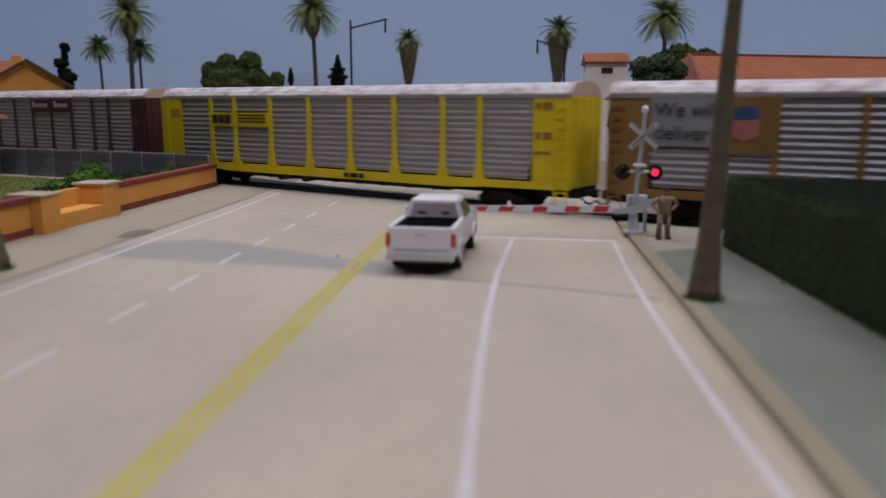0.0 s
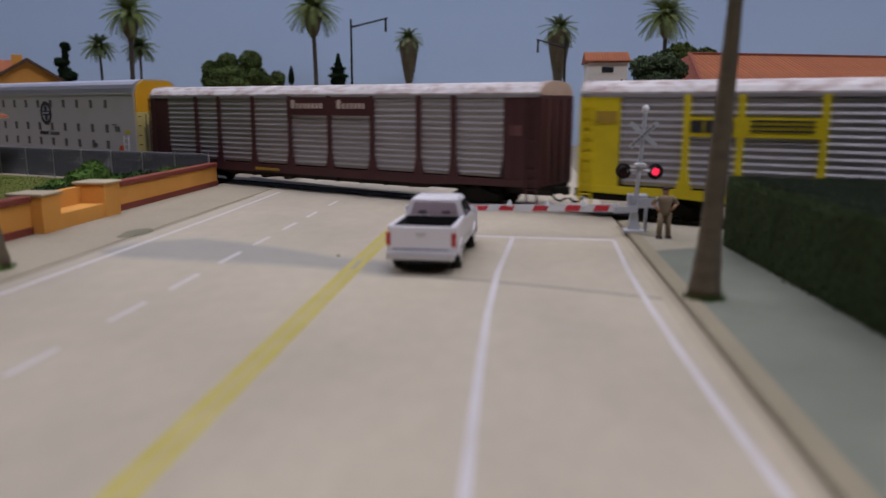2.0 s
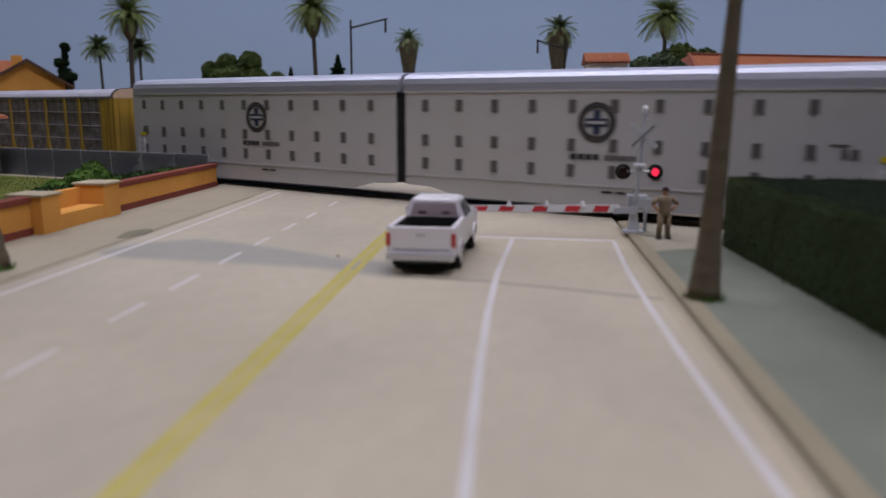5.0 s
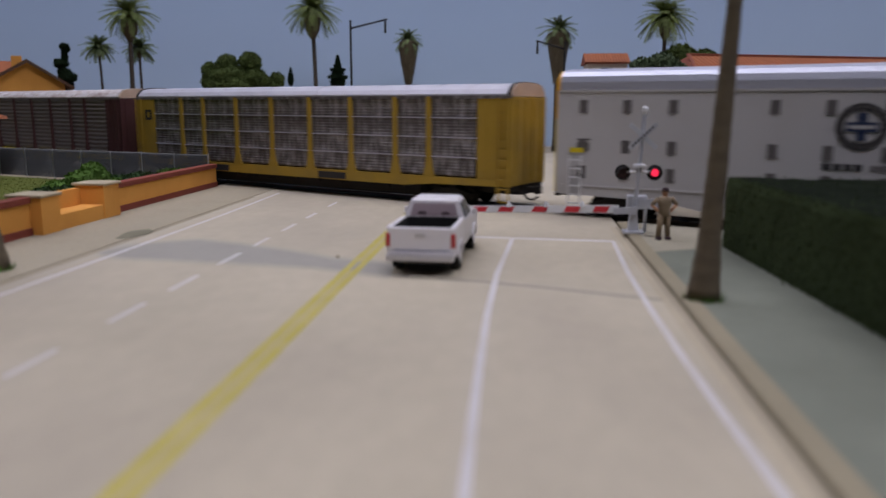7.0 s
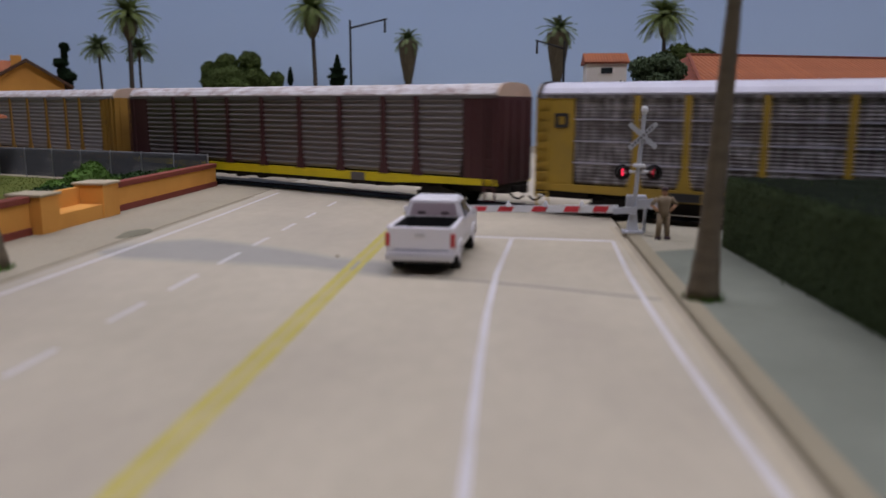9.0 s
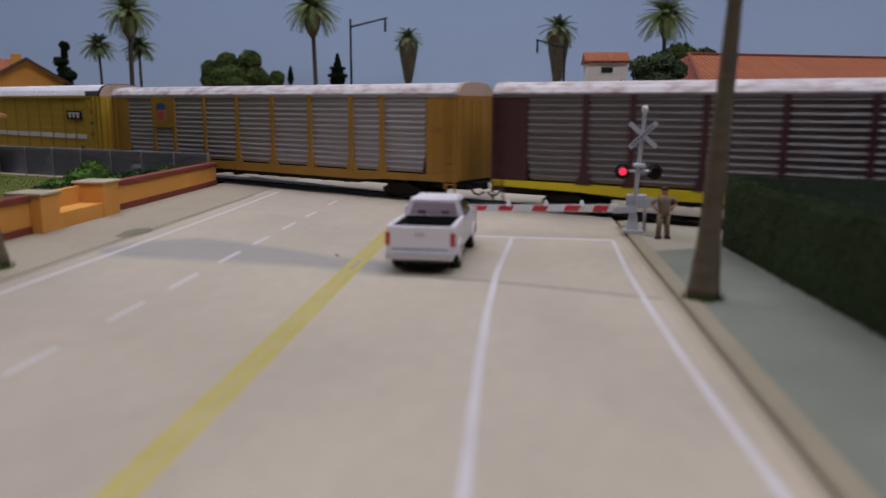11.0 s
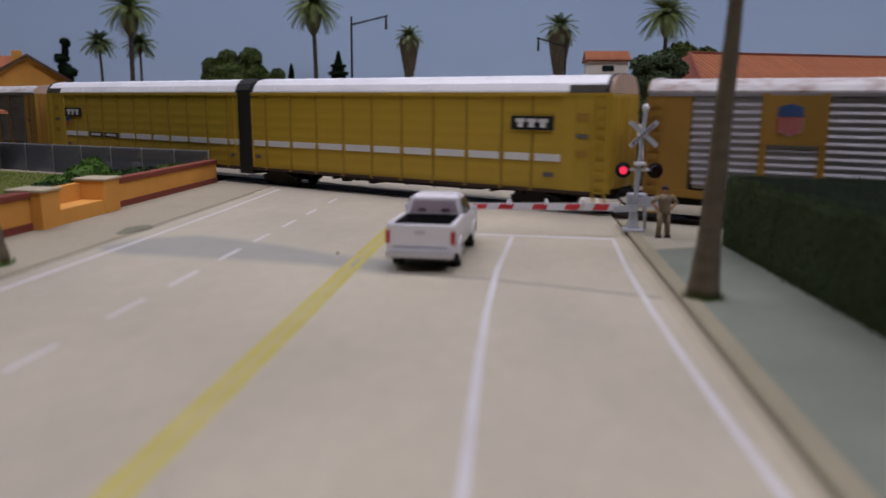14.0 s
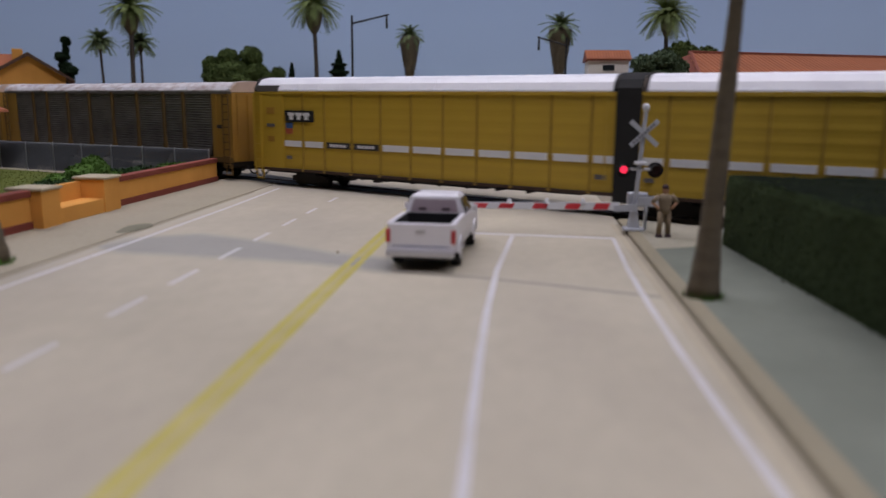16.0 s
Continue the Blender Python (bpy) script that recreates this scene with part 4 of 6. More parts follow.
def mustard_unit(lead):
    c = rack_car("mustard yellow smooth-sided wagon with white roof, " + ("leading half" if lead else "trailing half"), M_TYEL, M_TYEL, M_ROOFC, sill_m=M_SILL_BROWN, length=21.2, flat=True, roof_end=M_ROOFEND, roof_z=5.86, outer=1 if lead else -1)
    bays = FLAT_BAYS if lead else FLAT_BAYS[::-1]
    x = -10.58 if lead else 10.58 - sum(bays)
    x_first, x_last = x, x + sum(bays)
    for i, w in enumerate(bays):
        skip = (not lead) and i in (2, 3)
        b = bmesh.new()
        box(b, x + 0.15, x + w - 0.13, -1.555, -1.5, 2.18, 2.49)
        part("stripe_patch", b, M_TEXTD if skip else M_SIGWHITE, c)
        if skip:
            bars(c, x + 0.4, 2.26, [0.17] * 5, 0.15, M_SIGWHITE, 0.06, -1.575)
        x += w
    px = x_last - 2.53 if lead else x_first + 0.26
    side_plate(c, "name_plate", px, px + 2.05, 3.5, 4.1, M_BLACK, -1.6)
    for k in range(3):
        b = bmesh.new()
        a = px + 0.24 + k * 0.55
        prism(b, [(a, 3.99), (a, 3.83), (a + 0.1, 3.83), (a + 0.1, 3.61), (a + 0.36, 3.61), (a + 0.36, 3.83), (a + 0.46, 3.83), (a + 0.46, 3.99)], "y", -1.615, -1.6)
        part("plate_mark", b, M_SIGWHITE, c)
    if not lead:
        bars(c, x_first + 0.3, 3.15, [0.5], 0.3, M_BLUE, y=-1.58)
        bars(c, x_first + 0.3, 2.85, [0.1, 0.1, 0.1], 0.28, M_SREDL, 0.08, -1.58)
    bars(c, x_last - 0.9, 1.5, [0.5], 0.2, M_SLOT, y=-1.58)
    bars(c, x_first + 0.3, 1.5, [0.4], 0.18, M_SLOT, y=-1.58)
    o = 1 if lead else -1
    xa, xb = sorted((o * 10.4, o * 8.7))
    boxpart("vent_hood", M_SLOT, c, xa, xb, -1.61, -1.4, 5.08, 5.42, bev=0.03, label="grey hood under the roof edge")
    bars(c, o * 9.3 - 0.3, 3.9, [0.6], 0.35, M_GYEL, y=-1.6)
    bars(c, o * 9.3 - 0.3, 3.2, [0.6], 0.18, M_SLOT, y=-1.6)
    bars(c, o * 9.3 - 0.25, 2.4, [0.5], 0.3, M_GYEL, y=-1.6)
    if not lead:
        b = bmesh.new()
        prism(b, [(-1.62, 0.6), (-1.62, 5.25), (-1.4, 5.6), (-1.0, 5.88), (1.0, 5.88), (1.4, 5.6), (1.62, 5.25), (1.62, 0.6)], "x", 10.5, 11.55)
        part("bellows", b, M_BLACK, c, "black rubber bellows at the joint")
    return c


c = mustard_unit(True)
TRAIN.append((c, -198.43))
c = mustard_unit(False)
TRAIN.append((c, -220.5))
# two sooty yellow wagons
c = rack_car("sooty yellow car carrier wagon with dark perforated siding", M_IYEL, M_GALV_D, M_ROOFW, pitch=0.14, end_m=M_GYEL)
bars(c, 12.2, 3.0, [0.5], 0.2, M_TEXTD, y=-1.6)
TRAIN.append((c, -246.5))
c = rack_car("sooty yellow car carrier wagon with dark perforated siding", M_IYEL, M_GALV_D, M_ROOFW, pitch=0.14, end_m=M_GYEL)
TRAIN.append((c, -275.1))


# speed of the train over time: seconds, prototype metres per second
SPEEDS = ((0, 14.4), (0.25, 14.15), (0.75, 13.6), (1.25, 13.5), (1.75, 13.8), (2.25, 14.25), (3, 14.25), (4, 14.4), (5.2, 14.95), (6.4, 15.0), (7, 14.8), (7.5, 14.2), (8, 14.1),
          (9.2, 14.1), (10.2, 13.3), (11.3, 12.5), (12, 12.1), (12.5, 11.9), (13.5, 11.7), (14.2, 11.5), (14.8, 10.9), (15.3, 11.05), (16, 11.3))


def run(t):
    """Run length of the train since the start."""
    r = 0.0
    for (a, va), (b, vb) in zip(SPEEDS, SPEEDS[1:]):
        if t <= a:
            break
        e = min(t, b)
        r += (va + va + (vb - va) * (e - a) / (b - a)) / 2 * (e - a)
    return r


# ---- orange garden wall ----
def garden_wall():
    w = empty("garden_wall", "orange stucco garden wall with red coping and bench niche", "garden wall", x=-17.5, y=0)

    def run_piece(y0, y1, top):
        boxpart("wall_panel", M_STUCCO, w, -0.35, 0.0, y0, y1, 0.0, top - 0.2)
        boxpart("coping", M_COPING, w, -0.42, 0.08, y0, y1, top - 0.24, top, bev=0.03)
        boxpart("skirting", M_COPING, w, 0.0, 0.06, y0, y1, 0.02, 0.3, bev=0.01)
    run_piece(31.5, 43.2, 1.33)
    run_piece(-12.0, 25.9, 1.42)
    for y0, y1 in ((25.95, 27.1), (30.2, 31.45)):
        p = boxpart("pillar", M_STUCCO, w, -0.85, 0.42, y0, y1, 0.0, 1.38, bev=0.03)
        boxpart("cap", M_CAP, p, -0.95, 0.5, y0 - 0.08, y1 + 0.08, 1.38, 1.49, bev=0.04, label="pale stone cap")
    boxpart("niche_wall", M_STUCCO, w, -0.85, -0.6, 27.1, 30.2, 0.0, 1.3)
    boxpart("bench", M_STUCCO, w, -0.6, 0.36, 27.1, 30.2, 0.0, 0.62, bev=0.03)
    return w


garden_wall()


# ---- wire fence ----
def wire_fence():
    a, b_ = Vector((-17.9, 43.1, 0)), Vector((-34.9, 48.9, 0))
    d = (b_ - a).normalized()
    ang = math.degrees(math.atan2(d.y, d.x))
    f = empty("wire_fence", "grey chain-link fence with pale steel posts", "fence", "", a.x, a.y, 0, ang)
    bay = 2.55
    bm = bmesh.new()
    rod(bm, (0, 0, 0), (0, 0, 1.88), 0.05, n=8)
    post = make(bm, "post", M_FENCE_POST)
    bm = bmesh.new()
    h, p, r = 1.75, 0.088, 0.024
    n = int((bay + h) / p)
    for sl in (1, -1):
        for i in range(n):
            x0 = i * p - (h if sl > 0 else 0)
            xa, xb, za, zb = x0, x0 + h, 0.05, 0.05 + h
            if xa < 0:
                za, xa = za - xa, 0
            if xb > bay:
                zb, xb = zb - (xb - bay), bay
            if xb <= xa:
                continue
            if sl < 0:
                za, zb = 0.1 + h - za, 0.1 + h - zb
            rod(bm, (xa, r * sl, za), (xb, r * sl, zb), r, n=3)
    mesh = make(bm, "wire_mesh", M_FENCE_MESH)
    bm = bmesh.new()
    rod(bm, (0, 0, 1.82), (bay, 0, 1.82), 0.022, n=6)
    rail = make(bm, "top_rail", M_FENCE_POST)
    for i in range(16):
        at(part("post", post, None, f), i * bay, 0, 0)
        if i < 15:
            at(part("wire_mesh", mesh, None, f), i * bay, 0, 0)
            at(part("top_rail", rail, None, f), i * bay, 0, 0)


wire_fence()


# ---- foliage ----
def leaf_cloud(bm, centre, radius, count, size, rnd, flatz=1.0, shell=0.55):
    cx, cy, cz = centre
    for _ in range(count):
        v = Vector((rnd.gauss(0, 1), rnd.gauss(0, 1), rnd.gauss(0, 1))).normalized()
        r = shell + (1 - shell) * rnd.random() ** 0.6
        p = Vector((cx + v.x * radius[0] * r, cy + v.y * radius[1] * r, cz + v.z * radius[2] * r * flatz))
        q = Euler((rnd.uniform(0, 6.3), rnd.uniform(0, 6.3), rnd.uniform(0, 6.3))).to_quaternion()
        sz = size * rnd.uniform(0.6, 1.4)
        bm.faces.new([bm.verts.new(p + q @ Vector(k)) for k in ((-sz, 0, 0), (0, -sz * 0.55, sz * 0.15), (sz, 0, 0), (0, sz * 0.55, sz * 0.15))])


def lump(bm, centre, radius, rnd, rough=0.25):
    g = bmesh.ops.create_icosphere(bm, subdivisions=3, radius=1.0)
    o = Vector((rnd.random() * 50, rnd.random() * 50, rnd.random() * 50))
    for v in g["verts"]:
        k = 1 + rough * noise.noise(v.co * 2.2 + o) + rough * 0.5 * noise.noise(v.co * 6 + o)
        v.co = Vector((centre[0] + v.co.x * radius[0] * k, centre[1] + v.co.y * radius[1] * k, centre[2] + v.co.z * radius[2] * k))


def bush(name, label, category, x, y, lumps, material, leaf, seed, group="", density=260, trunk=True, kind=""):
    """A shrub or round tree: lumps are (dx, dy, z, rx, ry, rz)."""
    rnd = random.Random(seed)
    e = empty(name, label, category, group, x, y, 0)
    if trunk:
        bm = bmesh.new()
        for dx, dy, z, rx, ry, rz in lumps:
            tube_through(bm, [(dx * 0.2, dy * 0.2, -0.1), (dx * 0.5, dy * 0.5, max(0.1, z * 0.45)), (dx, dy, max(0.2, z - rz * 0.2))], [0.22, 0.16, 0.08], 7)
        part("trunk", bm, M_TRUNK_F, e)
    bm = bmesh.new()
    for dx, dy, z, rx, ry, rz in lumps:
        lump(bm, (dx, dy, z), (rx * 0.82, ry * 0.82, rz * 0.82), rnd)
        leaf_cloud(bm, (dx, dy, z), (rx, ry, rz), int(density * (rx * rz) ** 0.8) + 60, leaf, rnd, shell=0.7)
    part("crown", bm, material, e)
    return e


bush("shrub", "bushy green shrub behind the orange wall", "shrub", -22.2, 37.6, [(0, 0, 0.7, 1.2, 0.9, 0.75), (1.2, 0.6, 0.45, 1.0, 0.8, 0.5), (-1.1, -0.6, 0.45, 0.9, 0.7, 0.45), (0.2, 0.4, 1.25, 0.6, 0.6, 0.55), (0.6, 0.2, 1.0, 0.6, 0.6, 0.5)], M_SHRUB, 0.1, 11, "shrubs by the fence", density=900, trunk=False)
bush("shrub", "low dark green ground cover by the fence", "shrub", -21.0, 34.2, [(0, 0, 0.4, 1.4, 1.0, 0.55), (-1.2, 0.3, 0.35, 1.2, 0.9, 0.5), (-0.2, 1.4, 0.4, 1.2, 0.9, 0.5)], M_SHRUB_D, 0.1, 12, "shrubs by the fence", density=700, trunk=False)
bush("shrub", "low dark green ground cover by the fence", "shrub", -20.4, 40.2, [(0, 0, 0.5, 1.3, 1.0, 0.6), (-1.4, 0.4, 0.4, 1.2, 0.9, 0.5), (1.2, 0.8, 0.55, 1.1, 0.8, 0.5)], M_SHRUB_D, 0.1, 13, "shrubs by the fence", density=700, trunk=False)
bush("shrub", "small green shrub by the fence end", "shrub", -19.0, 41.9, [(0, 0, 0.7, 0.9, 0.6, 0.5), (-1.0, 0.3, 0.6, 0.8, 0.6, 0.5)], M_SHRUB, 0.1, 14, "shrubs by the fence", density=800, trunk=False)

# lawn blades
bm = bmesh.new()
rnd = random.Random(5)
for _ in range(9000):
    x, y = rnd.uniform(-36, -18.0), rnd.uniform(20, 47)
    if y > 42.3 - (x + 17.9) * 0.36:
        continue
    a, h = rnd.uniform(0, 6.3), rnd.uniform(0.03, 0.1)
    dx, dy = math.cos(a) * 0.035, math.sin(a) * 0.035
    lx, ly = rnd.uniform(-0.06, 0.06), rnd.uniform(-0.06, 0.06)
    bm.faces.new([bm.verts.new(p) for p in ((x - dx, y - dy, -0.01), (x + dx, y + dy, -0.01), (x + lx, y + ly, h))])
tagged(part("grass", bm, M_LAWN), "short green and straw grass on the lawn", "grass", "", "stuff")


# ---- hedge ----
def hedge():
    e = empty("hedge", "tall dark green clipped hedge along the pavement", "hedge", x=0, y=0, z=0.1)
    rnd = random.Random(21)
    H = 2.3

    def face_x(y):
        return 6.75 + max(0, 25.8 - y) * 0.062
    bm = bmesh.new()
    ny, nz, nx = 70, 12, 30
    rows = []
    for i in range(ny + 1):
        y = 25.8 - 24.0 * i / ny
        col = []
        prof = [(0.0, H * k / nz) for k in range(nz + 1)] + [(0.15 + 9.0 * k / nx, H) for k in range(nx + 1)]
        for dx, z in prof:
            p = Vector((face_x(y) + dx, y, z))
            k = noise.noise(p * 0.9) * 0.07 + noise.noise(p * 3.2) * 0.04
            if z >= H:
                p.z += k
            else:
                p.x += k * (0.4 + 0.6 * z / H) - 0.05
            col.append(bm.verts.new(p))
        rows.append(col)
    for a, b in zip(rows, rows[1:]):
        for k in range(len(a) - 1):
            bm.faces.new((a[k], a[k + 1], b[k + 1], b[k]))
    end = rows[0]
    base = [bm.verts.new((v.co.x, v.co.y, -0.05)) for v in end[nz:]]
    for k in range(len(base) - 1):
        bm.faces.new((end[nz + k], end[nz + k + 1], base[k + 1], base[k]))
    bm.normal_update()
    # upward faces take a much darker green than the side faces
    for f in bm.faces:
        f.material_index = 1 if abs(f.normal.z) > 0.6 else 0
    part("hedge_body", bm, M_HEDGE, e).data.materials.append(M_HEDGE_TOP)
    bm = bmesh.new()
    for _ in range(18500):
        t = rnd.random()
        y = 25.9 - 21.0 * rnd.random() ** 0.9
        if t < 0.16:
            p = Vector((face_x(y) + rnd.uniform(-0.1, 0.16), y, H + rnd.uniform(-0.1, 0.06)))
        elif t < 0.2:
            p = Vector((face_x(y) + rnd.uniform(-0.3, 0.0) * rnd.random(), y, rnd.uniform(0.02, 0.22)))
        elif t < 0.75:
            p = Vector((face_x(y) + rnd.uniform(-0.12, 0.02), y, H * rnd.random() + 0.02))
        elif t < 0.9:
            p = Vector((face_x(y) + 8 * rnd.random() ** 1.5, y, H + rnd.uniform(-0.06, 0.05)))
        else:
            p = Vector((face_x(25.8) + 8 * rnd.random(), 25.85 + rnd.uniform(-0.05, 0.15), H * rnd.random() + 0.05))
        q = Euler((rnd.uniform(0, 6.3), rnd.uniform(0, 6.3), rnd.uniform(0, 6.3))).to_quaternion()
        z = rnd.uniform(0.02, 0.045)
        bm.faces.new([bm.verts.new(p + q @ Vector(k)) for k in ((-z, 0, 0), (0, -z * 0.6, 0), (z, 0, 0), (0, z * 0.6, 0))])
    ob = part("hedge_leaves", bm, M_HEDGE_LEAF, e)
    tagged(ob, kind="stuff")


hedge()


# ---- palms ----
def frond_mesh(name, length, droop, leaflet, material, seed, count=22):
    """One feather leaf: an arching stalk with leaflets on both sides."""
    rnd = random.Random(seed)
    b = bmesh.new()
    pts = []
    for i in range(9):
        t = i / 8
        pts.append(Vector((length * (t - 0.18 * droop * t * t), 0, length * (0.30 * t * (1 - t) * 1.6 - droop * 0.62 * t * t))))
    tube_through(b, pts, [0.05 * (1 - 0.8 * i / 8) + 0.01 for i in range(9)], 4)
    for i in range(count):
        t = 0.16 + 0.82 * i / count
        k = min(7, int(t * 8))
        p = pts[k].lerp(pts[k + 1], t * 8 - k)
        d = (pts[k + 1] - pts[k]).normalized()
        ll = leaflet * (1.15 - 0.75 * abs(t - 0.45)) * rnd.uniform(0.85, 1.15)
        for sgn in (-1, 1):
            side = Vector((0, sgn, 0))
            tip = p + side * ll * 0.75 + d * ll * 0.6 + Vector((0, 0, -ll * rnd.uniform(0.15, 0.5)))
            w = d * 0.065
            mid = p.lerp(tip, 0.5) + Vector((0, 0, 0.03))
            b.faces.new([b.verts.new(v) for v in (p - w * 0.4, mid - w * 0.7, tip, mid + w * 0.7, p + w * 0.4)])
    return make(b, name, material)


def palm(label, x, y, height, r_crown, trunk_r, lean=(0, 0), fronds=34, neck=0.0, skirt=None, mats=(M_FROND, M_TRUNK_F), seed=1, droop=1.0, zbase=-0.16, tuft=False, rings=0):
    rnd = random.Random(seed)
    e = empty("palm_tree", label, "palm tree", "palm trees", x, y, zbase)
    b = bmesh.new()
    n = 14 if not rings else rings
    pts, rad = [], []
    for i in range(n + 1):
        t = i / n
        r = trunk_r * (1.0 - (0.85 if rings else 0.25) * t) + trunk_r * 0.35 * max(0, 1 - t * 9)
        if rings:
            r *= 1.0 + (0.035 if i % 2 else -0.02)
        pts.append((lean[0] * t + 0.05 * math.sin(3 * t) * (lean[0] != 0), lean[1] * t, height * t))
        rad.append(r)
    tube_through(b, pts, rad, 12)
    part("trunk", b, mats[1], e, smooth=True)
    top = Vector(pts[-1])
    if neck:
        b = bmesh.new()
        tube_through(b, [top + Vector((0, 0, z)) for z in (-neck * 1.4, -neck * 0.9, -neck * 0.3, 0.1, 0.35)], [trunk_r * 0.9, neck * 0.42, neck * 0.52, neck * 0.4, 0.1], 12)
        part("crown_boot", b, M_SKIRT, e, "brown knob of old leaf bases", smooth=True)
    if skirt:
        sl, sw, st = skirt
        b = bmesh.new()
        prof = [(-sl, st), (-sl * 0.85, st * 1.6), (-sl * 0.5, sw * 0.75), (-sl * 0.15, sw * 0.98), (0.0, sw * 0.95), (0.35, sw * 0.4)]
        tube_through(b, [top + Vector((0, 0, z)) for z, _ in prof], [r for _, r in prof], 18)
        for _ in range(420):
            a, t = rnd.uniform(0, 6.3), rnd.random()
            r = st + (sw - st) * (1 - t) ** 0.8
            z0 = -sl * t
            p = top + Vector((math.cos(a) * r, math.sin(a) * r, z0))
            q = p + Vector((math.cos(a) * 0.10, math.sin(a) * 0.10, -rnd.uniform(0.35, 0.7)))
            w = Vector((-math.sin(a), math.cos(a), 0)) * 0.09
            b.faces.new([b.verts.new(v) for v in (p - w, q, p + w)])
        part("skirt", b, M_SKIRT, e, "hanging skirt of dead brown fronds")
    meshes = [frond_mesh("frond", r_crown * f, droop * g, r_crown * 0.19, mats[0], seed * 10 + k) for k, (f, g) in enumerate(((1.0, 0.75), (1.05, 1.05), (0.98, 1.25)))]
    for i in range(fronds):
        t = i / fronds
        up = 86 - 90 * t + rnd.uniform(-8, 8)
        ob = part("frond", meshes[0 if t < 0.35 else (1 if t < 0.75 else 2)], None, e)
        az = i * 137.5 + rnd.uniform(-12, 12)
        ob.matrix_basis = Matrix.Translation(top * S) @ pose(0, 0, 0, 0, 0, az) @ pose(0, 0, 0, 0, -up, 0) @ Matrix.Scale(rnd.uniform(0.88, 1.08), 4)
    if tuft:
        b = bmesh.new()
        for _ in range(260):
            a, r = rnd.uniform(0, 6.3), trunk_r * rnd.uniform(0.7, 1.75)
            p = Vector((math.cos(a) * r, math.sin(a) * r, 0))
            q = p + Vector((rnd.uniform(-0.1, 0.1), rnd.uniform(-0.1, 0.1), rnd.uniform(0.06, 0.24)))
            w = Vector((-math.sin(a), math.cos(a), 0)) * 0.03
            b.faces.new([b.verts.new(v) for v in (p - w, q, p + w)])
        part("grass_tuft", b, M_SHRUB, e, "green grass tuft at the foot")
    return e


palm("tall feather palm with green crown near the sky board", -41.3, 80, 13.7, 2.8, 0.27, (0.3, 0), 72, 1.7, seed=2)
palm("tall feather palm with green crown near the sky board", -22.2, 84, 14.3, 2.9, 0.27, (-0.3, 0), 72, 1.8, seed=3)
palm("small feather palm with slim dark trunk", -46.6, 84, 10.7, 1.85, 0.17, (-0.2, 0), 60, 0.6, seed=4, mats=(M_FROND_D, M_TRUNK_F))
palm("small feather palm with slim dark trunk", -42.1, 84, 10.6, 1.8, 0.17, (0, 0), 60, 0.6, seed=5, mats=(M_FROND_D, M_TRUNK_F))
palm("palm with a thick skirt of dead fronds", -12.7, 88, 11.7, 1.75, 0.3, (0, 0), 40, skirt=(4.4, 1.1, 0.28), seed=6, mats=(M_FROND_D, M_TRUNK_F))
palm("palm with a thick skirt of dead fronds", 3.7, 84, 12.2, 2.1, 0.35, (0, 0), 40, skirt=(5.0, 1.18, 0.32), seed=7, mats=(M_FROND_D, M_TRUNK_F))
palm("feather palm with dense green crown behind bushes", 13.9, 80, 12.9, 2.75, 0.25, (-0.1, 0), 72, 1.2, seed=8)
palm("large roadside palm with ringed brown trunk on the kerb", 4.44, 18.57, 13.2, 3.0, 0.3, (0.42, 0.0), 30, 0.8, seed=9, mats=(M_FROND, M_TRUNK_N), tuft=True, rings=44, zbase=0.1)
palm("large roadside palm with ringed brown trunk by the road", -14.95, 20.2, 13.0, 3.0, 0.36, (-1.2, 0.0), 30, 0.8, seed=10, mats=(M_FROND, M_TRUNK_N), tuft=True, rings=44, zbase=0.04)

# ---- round trees, conifers ----
bush("round_tree", "round green tree against the sky board", "tree", -30.92, 82, [(-0.43, 0, 8.93, 1.21, 0.97, 1.09), (2.06, 0, 9.1, 1.27, 1.01, 1.15), (-0.0, 0, 7.57, 2.54, 2.03, 1.33), (0.08, 0, 6.74, 2.9, 2.32, 0.97), (2.36, 0, 7.45, 1.57, 1.26, 1.21), (3.27, 0, 7.04, 1.09, 0.87, 0.85)], M_BUSH, 0.13, 31, "distant trees", 700)
bush("round_tree", "small round green tree against the sky board", "tree", -30.92, 82.6, [(-2.61, 0, 8.11, 1.03, 0.82, 1.15), (-2.54, 0, 7.04, 1.21, 0.97, 0.97)], M_BUSH, 0.13, 32, "distant trees", 700)
bush("round_tree", "small round green tree against the sky board", "tree", -30.92, 82.6, [(4.77, 0, 7.33, 0.85, 0.68, 0.79), (4.32, 0, 6.74, 1.09, 0.87, 0.6)], M_BUSH, 0.13, 33, "distant trees", 700)
bush("leafy_tree", "leafy dark green tree beside the white tower", "tree", 7.80, 47.0, [(-0.72, 0, 6.78, 0.94, 0.7, 0.7), (0.29, 0, 7.1, 0.97, 0.73, 0.59), (1.05, 0, 6.68, 0.7, 0.52, 0.59), (-0.03, 0, 5.88, 1.39, 1.04, 0.9), (-0.28, 0, 4.42, 1.25, 0.94, 1.11), (0.87, 0, 4.1, 0.97, 0.73, 1.25), (-0.81, 0, 5.23, 0.83, 0.63, 0.77), (0.62, 0, 2.78, 1.11, 0.83, 0.83), (-2.01, 0.0, 5.29, 0.52, 0.39, 0.77), (-2.21, 0.0, 3.75, 0.52, 0.39, 0.9)], M_BUSH_D, 0.13, 34, "distant trees", 520)
